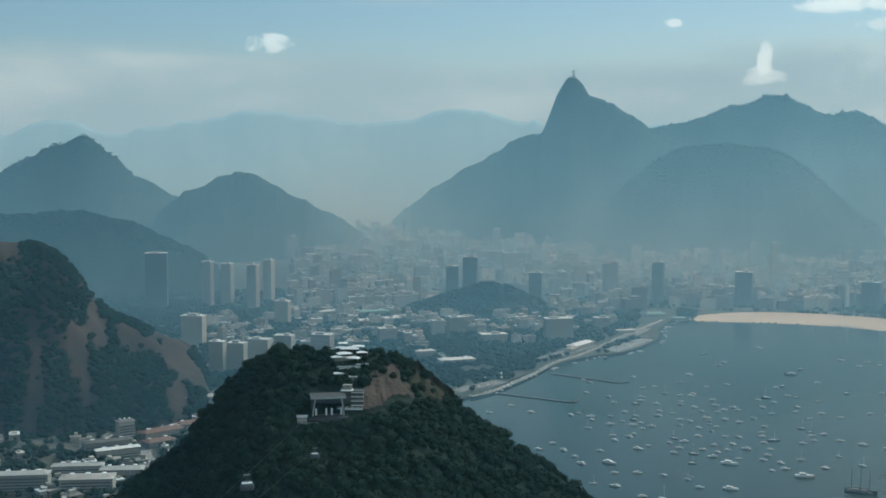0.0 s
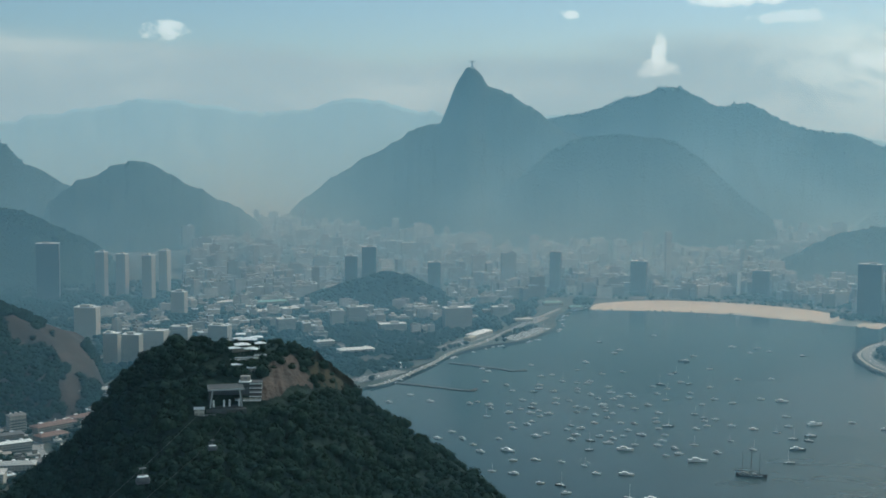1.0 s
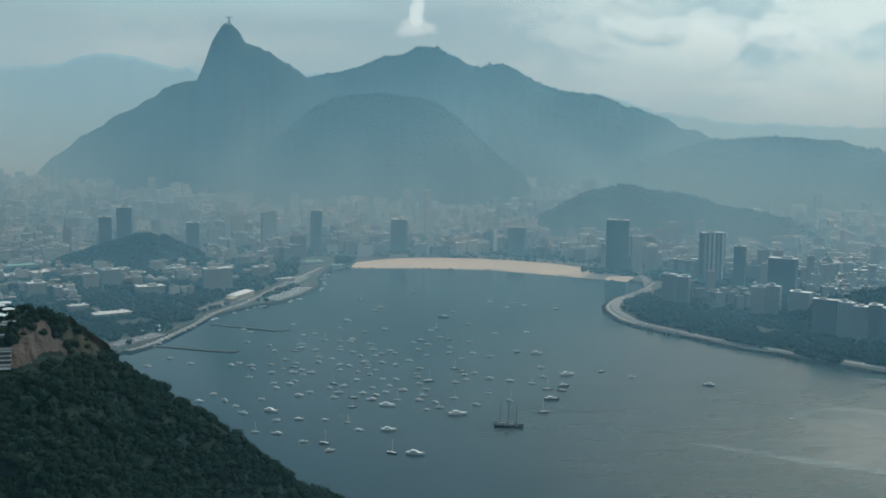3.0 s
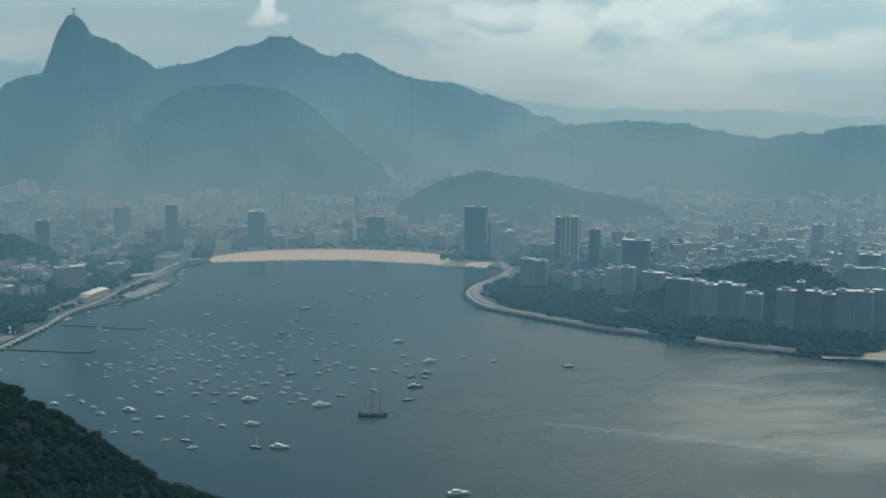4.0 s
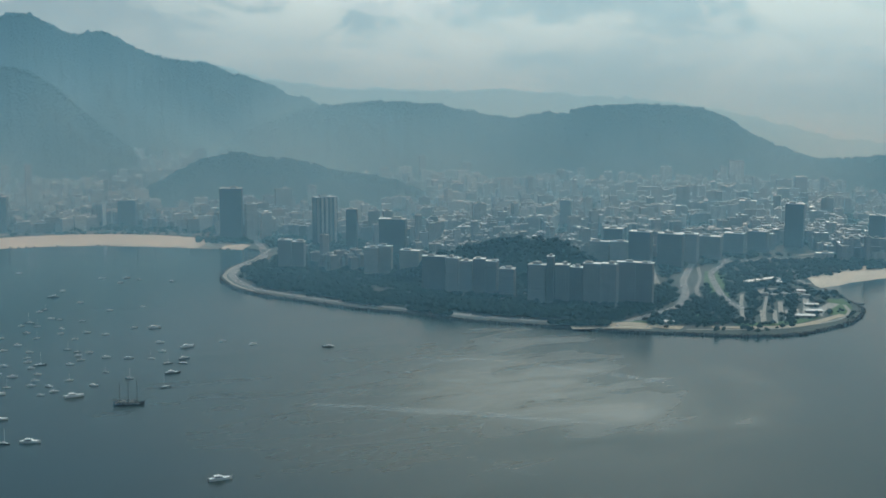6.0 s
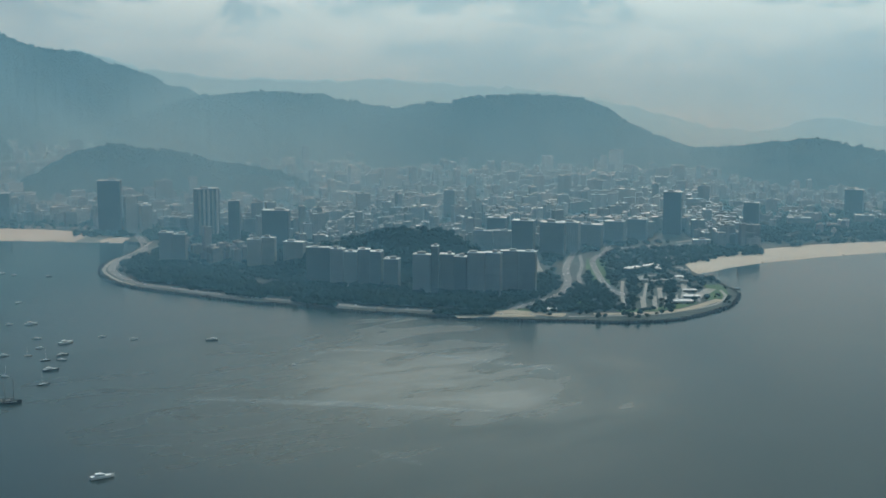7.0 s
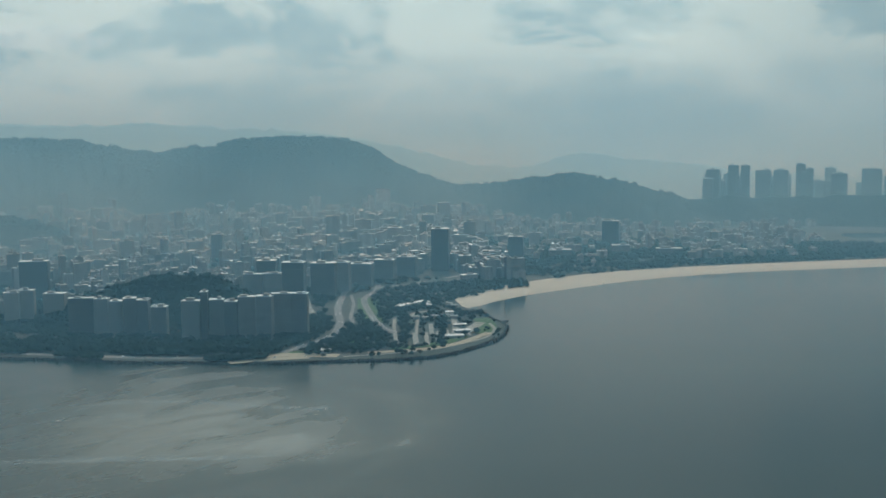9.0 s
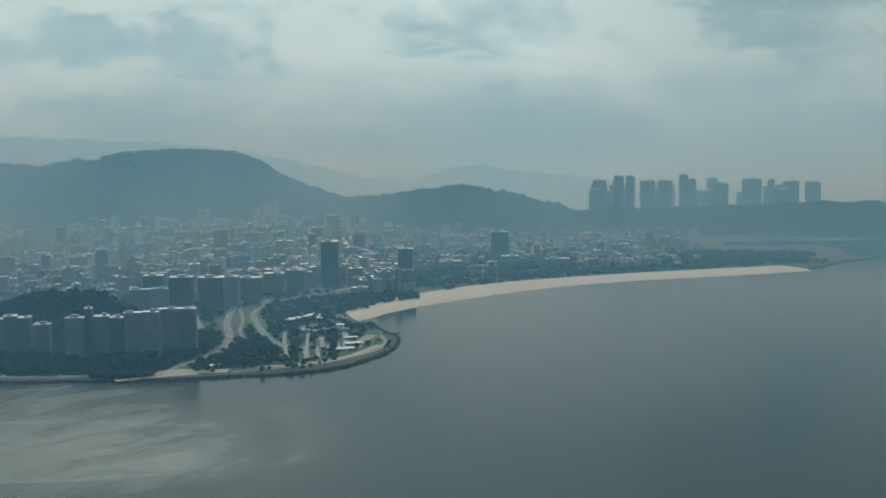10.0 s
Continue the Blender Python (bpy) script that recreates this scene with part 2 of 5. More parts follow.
M_REDROOF = material("clay_roof", [(0.3, (0.13, 0.08, 0.06)), (0.7, (0.22, 0.13, 0.10))], 0.3, 0.8, 0.1, 1.0)
M_GREENROOF = material("green_roof", [(0.3, (0.16, 0.30, 0.27)), (0.7, (0.26, 0.42, 0.38))], 0.3, 0.6)
M_PAVE = material("asphalt_worn", [(0.3, (0.16, 0.155, 0.15)), (0.7, (0.28, 0.27, 0.25))], 0.06, 0.9)
M_PALEPAVE = material("pale_paving", [(0.3, (0.22, 0.21, 0.18)), (0.7, (0.36, 0.34, 0.29))], 0.15, 0.85)
M_SANDY = material("sandy_ground", [(0.3, (0.34, 0.28, 0.19)), (0.7, (0.46, 0.39, 0.28))], 0.1, 0.95)
M_GRASS = material("grass", [(0.3, (0.06, 0.10, 0.03)), (0.7, (0.12, 0.17, 0.05))], 0.1, 0.95, 0.1, 2.0, 0.1)
M_WOOD = material("dark_wood", [(0.3, (0.05, 0.04, 0.035)), (0.7, (0.10, 0.08, 0.065))], 0.8, 0.8)
M_HULL = material("dark_hull", [(0.3, (0.025, 0.022, 0.022)), (0.7, (0.05, 0.04, 0.038))], 0.5, 0.4)
M_STONE = material("pale_stone", [(0.3, (0.30, 0.31, 0.30)), (0.7, (0.42, 0.42, 0.41))], 0.3, 0.8)
M_LEAVES = material("leaves", [(0.3, (0.008, 0.016, 0.009)), (0.5, (0.016, 0.029, 0.014)), (0.72, (0.028, 0.044, 0.021))], 0.035, 0.9, 0.0, None, 0.06, random_tint=0.22)
M_SCRUB = material("dry_scrub", [(0.3, (0.022, 0.026, 0.013)), (0.55, (0.05, 0.042, 0.024)), (0.8, (0.09, 0.066, 0.042))], 0.05, 0.95, 1.5, 0.2, 0.1)
M_CARS = material("car_paint", [(0.3, (0.25, 0.25, 0.26)), (0.7, (0.6, 0.6, 0.6))], 0.01, 0.3, spec=0.5, random_tint=0.7)
M_FOAM_SPARKLE = foam_sparkle_material()


# ---------------------------------------------------------------- helpers for things
def mesh_object(name, verts, faces, mat, parent=None, label="", smooth=False):
    me = bpy.data.meshes.new(name)
    me.from_pydata([tuple(v) for v in verts], [], [tuple(f) for f in faces])
    me.materials.append(mat)
    if smooth:
        me.shade_smooth()
    ob = new(name, me)
    ob.parent = parent
    return tagged(ob, label)


def fbm(x, y, z, octaves=4):
    return noise.fractal(Vector((x, y, z)), 0.9, 2.1, octaves)


def smooth01(t):
    t = np.clip(t, 0, 1)
    return t * t * (3 - 2 * t)


# ---------------------------------------------------------------- the setting
def inland_rise(x, y):
    """The height of the town's ground: flat by the bay, rising towards the mountains."""
    r, az = math.hypot(x, y), math.degrees(math.atan2(x, y))
    k = float(smooth01((r - 3150) / 1350.0)) * float(smooth01((50.0 - az) / 12.0))
    return 3.0 + 105.0 * k


QUAY = [(-10, 1190), (-50, 1430), (-100, 1660), (-178, 1900), (-172, 1950), (-139, 2012), (-83, 2172), (-20, 2300), (42, 2385), (92, 2425), (150, 2545), (178, 2640), (186, 2760), (222, 2890), (268, 2960)]
BOTAFOGO = [(278, 2930), (394, 2922), (539, 2897), (672, 2824), (781, 2735), (876, 2661)]
POINT = [(893, 2590), (822, 2478), (753, 2397), (704, 2295), (692, 2190), (702, 2115), (765, 1981), (812, 1894), (882, 1802), (937, 1715),
         (1021, 1622), (1090, 1547), (1183, 1477), (1240, 1432), (1326, 1403), (1454, 1432), (1545, 1490), (1566, 1515), (1592, 1566), (1636, 1670)]
FLAMENGO = [(1652, 1712), (1799, 1740), (1972, 1738), (2216, 1701), (2431, 1618), (2684, 1464), (2861, 1369)]
NORTH = [(3095, 1365), (3172, 1345), (3200, 1400), (3330, 1500), (3370, 1590), (3290, 1680), (3220, 1760), (3300, 1830), (3420, 1700), (3600, 1520), (3900, 1400), (4700, 900)]


def spline(points, step=20.0):
    """A smooth line through the points."""
    p = [Vector(q).to_3d() if len(q) == 2 else Vector(q) for q in points]
    p = [2 * p[0] - p[1]] + p + [2 * p[-1] - p[-2]]
    out = []
    for a, b, c, d in zip(p, p[1:], p[2:], p[3:]):
        n = max(1, int((c - b).length / step))
        for k in range(n):
            t = k / n
            out.append(0.5 * (2 * b + (c - a) * t + (2 * a - 5 * b + 4 * c - d) * t ** 2 + (3 * b - a - 3 * c + d) * t ** 3))
    out.append(p[-2])
    return out


def build_ground():
    shore = [Vector((-150, -400, 0)), Vector((-120, 500, 0)), Vector((-60, 950, 0))] + spline(QUAY) + spline(BOTAFOGO) + spline(POINT) + spline(FLAMENGO) + spline(NORTH)
    rim = shore + [Vector((4700, 4700, 0)), Vector((-4700, 4700, 0)), Vector((-4700, -400, 0))]
    bm = bmesh.new()
    top = [bm.verts.new((v.x, v.y, 3.0)) for v in rim]
    low = [bm.verts.new((v.x, v.y, -4.0)) for v in rim]
    _, _, tris, _, _, _ = geometry.delaunay_2d_cdt([v.to_2d() for v in rim], [], [list(range(len(rim)))], 1, 0.001)
    for tri in tris:
        bm.faces.new([top[k] for k in tri])
    for k in range(len(rim)):
        j = (k + 1) % len(rim)
        bm.faces.new((top[j], top[k], low[k], low[j]))
    bmesh.ops.recalc_face_normals(bm, faces=bm.faces)
    me = bpy.data.meshes.new("ground")
    bm.to_mesh(me)
    me.materials.append(M_GROUND)
    tagged(new("ground", me), "flat built-up land along the bay with streets and gardens", "ground", kind="structure")
    # the town's ground further in, which climbs to the feet of the mountains
    az, rr = np.linspace(-48, 56, 100), np.linspace(3050, 4840, 40)
    verts, faces = [], []
    for a in az:
        for r in rr:
            x, y = r * math.sin(radians(a)), r * math.cos(radians(a))
            verts.append((x, y, inland_rise(x, y) - 0.4))
    n = len(rr)
    for i in range(len(az) - 1):
        for j in range(n - 1):
            faces.append((i * n + j, i * n + j + 1, (i + 1) * n + j + 1, (i + 1) * n + j))
    tagged(mesh_object("ground_inland", verts, faces, M_GROUND, smooth=True), "ground of the town climbing to the mountains", "ground", kind="structure")


def build_sea():
    verts = [(-4800, -800, 0), (4800, -800, 0), (4800, 4800, 0), (-4800, 4800, 0)]
    tagged(mesh_object("water", verts, [(0, 1, 2, 3)], M_WATER), "grey-green rippled water of the bay", "sea", kind="structure")


HILLS = []


class Hill:
    """A wooded ridge: a crest line of bearing and height seen from the viewpoint, at a distance, with a near and a far slope."""

    def __init__(self, name, dist, crest, near, far, rough=0.12, seed=0.0, wander=0.0, sharp=1.4, steps=160, rows=48):
        self.name, self.dist, self.near, self.far, self.rough, self.seed, self.wander, self.sharp, self.steps, self.rows = name, dist, near, far, rough, seed, wander, sharp, steps, rows
        self.az = np.array([c[0] for c in crest], float)
        self.top = np.array([395 + dist * math.tan(radians(c[1])) for c in crest])
        HILLS.append(self)

    def crest(self, a):
        """Smooth height of the crest."""
        k = int(np.clip(np.searchsorted(self.az, a) - 1, 0, len(self.az) - 2))
        x0, x1, y0, y1 = self.az[k], self.az[k + 1], self.top[k], self.top[k + 1]
        g = np.gradient(self.top, self.az)
        t = min(max((a - x0) / (x1 - x0), 0.0), 1.0)
        h = x1 - x0
        return ((1 + 2 * t) * (1 - t) ** 2) * y0 + t * (1 - t) ** 2 * h * g[k] + t * t * (3 - 2 * t) * y1 + t * t * (t - 1) * h * g[k + 1]

    def height(self, a, r):
        if a <= self.az[0] or a >= self.az[-1]:
            return -30.0
        mid = self.dist + self.wander * fbm(a * 0.12, self.seed, 0.0, 2)
        d = r - mid
        s = 1.0 - abs(d) / (self.near if d < 0 else self.far)
        if s <= 0:
            return -30.0
        s = s ** self.sharp if self.sharp >= 1 else 1 - (1 - s) ** (1 / self.sharp)
        end = float(smooth01((a - self.az[0]) / 1.2) * smooth01((self.az[-1] - a) / 1.2))
        top = self.crest(a)
        if self.dist > 3400:
            top += 0.0028 * self.dist * fbm(a * 0.9, self.seed, 1.0, 5) + 0.0011 * self.dist * fbm(a * 4.5, self.seed, 6.0, 3)
        x, y = r * math.sin(radians(a)), r * math.cos(radians(a))
        size = 0.35 * self.near
        ridged = fbm(x / size + self.seed, y / size, 0.3, 5)
        away = min(1.0, abs(d) / (0.25 * self.near))
        h = top * s * end * (1 + self.rough * 1.6 * ridged * away * (1 - 0.5 * s))
        return h + 6.0 * self.rough * 4 * fbm(x / 45, y / 45, self.seed, 3) * (0.3 + 0.7 * away) - 25.0 * max(1 - end, (1 - s) ** 3)

    def build(self, mat, label):
        aa = np.linspace(self.az[0], self.az[-1], self.steps)
        reach = abs(self.wander)
        rr = np.linspace(self.dist - self.near - reach, min(self.dist + self.far + reach, 4850), self.rows)
        verts, faces = [], []
        for a in aa:
            for r in rr:
                verts.append((r * math.sin(radians(a)), r * math.cos(radians(a)), max(self.height(a, r), -12.0)))
        n = len(rr)
        for i in range(len(aa) - 1):
            for j in range(n - 1):
                faces.append((i * n + j, i * n + j + 1, (i + 1) * n + j + 1, (i + 1) * n + j))
        return tagged(mesh_object(self.name, verts, faces, mat, smooth=True), label, "mountain" if self.dist > 3900 else "hill")


build_sea()
build_ground()

far_ridge = Hill("backdrop", 4740, [(-36, .6), (-29, .7), (-25.5, .7), (-22.8, 1.4), (-21, .8), (-18.8, 1.1), (-13.8, 1.8), (-11.5, 1.5), (-9.2, 1.3), (-7, 1.6), (-5.1, 2.0), (-4.1, 1.8), (-1.2, 1.2), (3, 1.2), (7, .6), (9, -1)], 500, 110, 0.10, 3.1, steps=220)
peak_left = Hill("mountain", 4330, [(-38, -2.2), (-31, -1.8), (-25.3, -.9), (-23.1, .2), (-21.9, .65), (-20.7, -.3), (-19.8, -1.2), (-18.3, -1.9), (-15.5, -3.8)], 600, 400, 0.12, 5.7)
knoll_left = Hill("mountain", 4120, [(-20, -4), (-18.6, -2.6), (-17.1, -1.7), (-15.1, -1.0), (-13.3, -1.9), (-11.3, -2.8), (-8.5, -4.5)], 450, 400, 0.12, 8.3)
statue_peak = Hill("mountain", 4480, [(-9.5, -4), (-8.2, -3.1), (-6.7, -1.9), (-4.3, -.5), (-2.1, .75), (-1.42, 1.02), (-1.08, 1.9), (-.85, 2.52), (-.52, 3.08), (-.08, 3.36), (.28, 3.06), (.6, 2.6), (1.05, 2.37), (2.06, 1.8), (3.33, 1.05), (4.59, .3), (6, -.4), (9, -2), (12, -4)], 700, 300, 0.10, 11.9, steps=260)
dome = Hill("mountain", 4110, [(-1, -4.6), (.8, -3.0), (2.2, -1.6), (3.5, -.5), (4.6, .0), (6, .2), (7.8, .2), (9.5, -.3), (10.9, -1.4), (11.8, -2.2), (14.5, -4.4)], 430, 350, 0.10, 14.2)
long_ridge = Hill("mountain_range", 4600, [(2, .6), (4, 1.0), (7, 1.9), (9.1, 2.35), (9.6, 2.2), (11.1, 1.65), (12.4, 1.6), (13.3, 1.15), (14.4, .7), (15.3, .5), (17, .1), (19, -.5), (21.2, -1.4), (23.5, -2.4), (26, -4)], 650, 250, 0.12, 17.4, steps=220)
flat_ridge = Hill("mountain", 4200, [(16, -4), (18.5, -2.6), (21, -1.75), (22.1, -1.53), (23.7, -1.42), (25.4, -1.37), (27, -1.6), (28.5, -1.85), (30, -2.07), (31.2, -1.95), (31.7, -1.82), (32.6, -1.93), (33.7, -1.63), (35.2, -1.53), (37.1, -1.54), (39, -1.7), (40, -2.15), (41.2, -2.9), (44, -3.9), (47, -5.2)], 600, 300, 0.13, 21.8, steps=240)
far_hills = Hill("backdrop", 4770, [(13, -.6), (16.5, .42), (19, -.3), (22.8, -.75), (26, -.8), (30, -.85), (36, -1.25), (40, -1.8), (43, -2.5), (46, -3.1), (49.9, -2.4), (52, -2.7), (55, -3.0), (60, -3.4), (72, -3.5), (88, -3.4), (96, -4)], 350, 80, 0.08, 24.6, steps=260)
low_right = Hill("hill", 4150, [(41, -5), (44, -3.9), (46, -3.6), (49.2, -3.4), (52, -3.8), (54.5, -4.5), (58, -5.4)], 350, 300, 0.15, 27.3)
centre_hill = Hill("hill", 4100, [(50, -5.4), (53, -4.7), (56, -4.35), (60, -4.3), (64, -4.1), (67, -4.0), (69, -4.3), (72, -4.8), (80, -5.2)], 170, 120, 0.12, 29.1)
town_hill = Hill("hill", 3580, [(12, -6.2), (14.5, -4.9), (16, -4.2), (18.2, -3.75), (19.8, -3.9), (22.3, -4.5), (24.9, -5.0), (28, -6.1)], 300, 350, 0.15, 30.5)
left_slope = Hill("hill", 3560, [(-38, -2.4), (-31, -2.7), (-26, -2.9), (-21.9, -2.8), (-19, -3.7), (-17, -4.7), (-14.8, -6.6)], 300, 500, 0.14, 33.3)
green_hill = Hill("hill", 2960, [(-8.6, -7.5), (-7, -7.0), (-5.5, -6.5), (-4.2, -6.15), (-3, -6.25), (-2, -6.7), (-.4, -7.5)], 130, 180, 0.16, 36.1, steps=90, rows=36)
point_hill = Hill("hill", 2330, [(24, -9.6), (26, -8.6), (27.5, -8.2), (29.5, -7.75), (31, -7.6), (33, -7.85), (35.3, -9.4)], 130, 160, 0.16, 38.8, steps=90, rows=36)
rock_hill = Hill("hill", 2050, [(-40, -2.0), (-32, -2.9), (-25.5, -4.0), (-23.7, -4.3), (-22.5, -5.4), (-21.3, -6.9), (-19.5, -7.9), (-17.7, -8.9), (-16, -10.9)], 300, 350, 0.22, 41.2, sharp=0.8, steps=200, rows=60)
urca = Hill("hill", 1000, [(-34, -21), (-25, -17.6), (-21.3, -15.6), (-18.5, -13.7), (-15.7, -10.5), (-13.9, -9.2), (-12, -9.05), (-10, -9.1), (-8.4, -9.4), (-7.2, -10.1), (-5.2, -11.8), (-2.7, -13.4), (.7, -15.7), (3.3, -17.9), (5, -18.9), (7, -20.5), (10, -22)], 480, 260, 0.10, 44.9, sharp=1.0, steps=240, rows=80)
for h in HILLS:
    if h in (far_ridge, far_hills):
        tagged(h.build(M_PAINTED_HAZE, "pale blue hills at the limit of sight with haze painted in"), category="backdrop", kind="structure")
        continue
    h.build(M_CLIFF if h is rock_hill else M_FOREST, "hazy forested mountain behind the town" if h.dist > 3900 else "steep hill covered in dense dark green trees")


def hill_at(x, y):
    r, a = math.hypot(x, y), math.degrees(math.atan2(x, y))
    return max(h.height(a, r) for h in HILLS if abs(r - h.dist) < h.near + h.far + 100) if any(abs(r - h.dist) < h.near + h.far + 100 for h in HILLS) else -30


def build_air():
    """The hazy air over the bay, thicker inland."""
    n, r, z0, z1 = 64, 4880.0, -12.0, 1700.0
    ring = [(r * math.cos(2 * math.pi * k / n), r * math.sin(2 * math.pi * k / n)) for k in range(n)]
    verts = [(x, y, z0) for x, y in ring] + [(x, y, z1) for x, y in ring]
    faces = [tuple(range(n))[::-1], tuple(range(n, 2 * n))] + [(k, (k + 1) % n, n + (k + 1) % n, n + k) for k in range(n)]
    m = bpy.data.materials.new("hazy_air")
    m.use_nodes = True
    t = m.node_tree
    t.nodes.clear()
    out = t.nodes.new("ShaderNodeOutputMaterial")
    sc = node(t, "ShaderNodeVolumeScatter", Anisotropy=0.2)
    sc.inputs["Color"].default_value = (0.37, 0.70, 0.95, 1)
    geo = t.nodes.new("ShaderNodeNewGeometry")
    dot = t.nodes.new("ShaderNodeVectorMath")
    dot.operation = "DOT_PRODUCT"
    dot.inputs[1].default_value = (0.22, 0.975, 0.0)
    t.links.new(geo.outputs["Position"], dot.inputs[0])
    away = t.nodes.new("ShaderNodeVectorMath")
    away.operation = "LENGTH"
    t.links.new(geo.outputs["Position"], away.inputs[0])
    inland = math_node(t, "MAXIMUM", dot.outputs["Value"], math_node(t, "MULTIPLY", away.outputs["Value"], 0.81))
    f = math_node(t, "DIVIDE", math_node(t, "SUBTRACT", inland, 850.0), 2050.0, clamp=True)
    sep = t.nodes.new("ShaderNodeSeparateXYZ")
    t.links.new(geo.outputs["Position"], sep.inputs[0])
    high = math_node(t, "MAXIMUM", sep.outputs[2], 0.0)
    fall = math_node(t, "POWER", 2.718, math_node(t, "DIVIDE", high, -330.0))
    low = math_node(t, "POWER", 2.718, math_node(t, "DIVIDE", high, -170.0))
    g = math_node(t, "DIVIDE", math_node(t, "SUBTRACT", inland, 2950.0), 700.0, clamp=True)
    # drifting banks of mist at the feet of the mountains
    drift = node(t, "ShaderNodeTexNoise", Scale=0.0021, Detail=3.0, Roughness=0.55)
    t.links.new(geo.outputs["Position"], drift.inputs["Vector"])
    bank = math_node(t, "MULTIPLY", math_node(t, "SUBTRACT", drift.outputs[0], 0.36), 4.5, clamp=True)
    air = math_node(t, "MULTIPLY", fall, math_node(t, "ADD", math_node(t, "MULTIPLY", f, 0.66e-3), math_node(t, "ADD", math_node(t, "MULTIPLY", g, 0.55e-3), 1.0e-4)))
    mist = math_node(t, "MULTIPLY", low, math_node(t, "MULTIPLY", g, math_node(t, "MULTIPLY", bank, 4.2e-3)))
    t.links.new(math_node(t, "ADD", air, mist), sc.inputs["Density"])
    t.links.new(sc.outputs[0], out.inputs["Volume"])
    ob = mesh_object("haze", verts, faces, m)
    tagged(ob, "pale blue haze hanging over the town and bay", "haze", kind="structure")


build_air()

# ---------------------------------------------------------------- the lines of roads and paths
OPEN, CLEAR = [], []
ROADS = [([(930, 2790), (905, 2640), (850, 2480), (775, 2395), (728, 2300), (716, 2190), (730, 2110), (790, 1985), (838, 1900), (905, 1812), (960, 1730), (1045, 1640), (1110, 1568), (1150, 1530)], 16, M_PAVE, "pale shore road curving round the point"),
         ([(915, 2610), (838, 2492), (764, 2400), (712, 2298), (700, 2190), (710, 2116)], 7, M_PALEPAVE, "pale promenade along the sea wall"),
         ([(1700, 2120), (1622, 2030), (1475, 1871), (1381, 1746), (1297, 1659), (1237, 1628), (1142, 1592)], 14, M_PAVE, "wide pale road through the park"),
         ([(1720, 2040), (1667, 1985), (1576, 1914), (1476, 1776), (1411, 1672), (1377, 1590)], 13, M_PAVE, "pale road curving through the park"),
         ([(1493, 2003), (1440, 1925), (1398, 1859)], 22, M_PALEPAVE, "pale paved yard between the blocks"),
         ([(1517, 1688), (1425, 1590), (1334, 1492)], 5, M_PALEPAVE, "pale park path"), ([(1560, 1643), (1486, 1560), (1412, 1480)], 5, M_PALEPAVE, "pale park path"),
         ([(1470, 1700), (1400, 1620), (1310, 1510)], 6, M_PALEPAVE, "pale park path"),
         ([(1190, 1500), (1266, 1463), (1337, 1440), (1447, 1450), (1515, 1490), (1556, 1542)], 6, M_PALEPAVE, "pale path behind the rock wall"),
         ([(1457, 1507), (1500, 1530), (1550, 1560)], 20, M_PALEPAVE, "pale paved square at the tip of the park"),
         ([(1590, 1700), (1540, 1720), (1500, 1690)], 10, M_PALEPAVE, "pale park path"),
         *[([(1330 + 24 * k, 1488 - k), (1360 + 24 * k, 1520), (1388 + 24 * k, 1552 - k)], 4, M_PALEPAVE, "narrow pale park path between trees") for k in range(6)],
         ([(1649, 2312), (1637, 2090), (1762, 1996), (1961, 1972), (2250, 1935), (2480, 1840), (2760, 1650)], 12, M_PAVE, "avenue between park trees"),
         ([(289, 3115), (516, 3108), (712, 3014), (886, 2875), (935, 2770)], 18, M_PAVE, "beach avenue behind the sand"),
         ([(-160, 1960), (-125, 2020), (-70, 2170), (-32, 2298), (20, 2400), (62, 2520), (120, 2680), (205, 2905)], 10, M_PALEPAVE, "pale quay road along the marina"),
         ([(-545, 2080), (-563, 1973), (-580, 1835), (-575, 1716), (-550, 1549), (-500, 1470)], 14, M_PAVE, "street below the hill"),
         ([(98, 2600), (128, 2680), (158, 2760)], 30, M_PAVE, "crowded pale car park by the quay"),
         ([(1594, 1978), (1517, 1875), (1431, 1778), (1390, 1720)], 7, M_PAVE, "second pale carriageway through the park"),
         ([(1673, 2012), (1719, 2003), (1771, 2000), (1830, 2010)], 9, M_PALEPAVE, "pale footway behind the park"),
         ([(1890, 2012), (1930, 2015), (1985, 2015)], 10, M_PALEPAVE, "pale footway among the park trees"),
         ([(1400, 1568), (1364, 1525), (1328, 1482)], 9, M_PALEPAVE, "pale paved walk through the park"),
         ([(1417, 1557), (1380, 1515), (1343, 1472)], 7, M_PALEPAVE, "pale paved walk through the park"),
         ([(1479, 1613), (1444, 1573), (1409, 1533)], 8, M_PALEPAVE, "pale paved walk through the park"),
         ([(1536, 1611), (1490, 1562), (1441, 1513)], 9, M_PALEPAVE, "pale paved walk through the park"),
         ([(1235, 1494), (1290, 1466), (1345, 1446), (1400, 1450), (1440, 1462), (1490, 1478)], 15, M_SANDY, "bare sandy strip behind the rock bank"),
         ([(1040, 1590), (1090, 1570), (1150, 1535)], 22, M_SANDY, "bare sandy ground beside the shore road"),
         ([(-190, 2000), (-158, 2045), (-120, 2095)], 30, M_PAVE, "grey hardstanding beside the quay"),
         ([(-66, 2310), (-20, 2400), (34, 2508)], 30, M_PAVE, "long grey apron beside the quay"),
         ([(-225, 2290), (-245, 2330), (-285, 2372)], 34, M_PAVE, "grey yard with stored boats"),
         ([(72, 2432), (108, 2500), (150, 2600)], 36, M_PAVE, "grey marina apron crowded with boats"),
         ([(1080, 1610), (1140, 1570), (1190, 1510)], 26, M_SANDY, "bare sandy ground by the shore")]
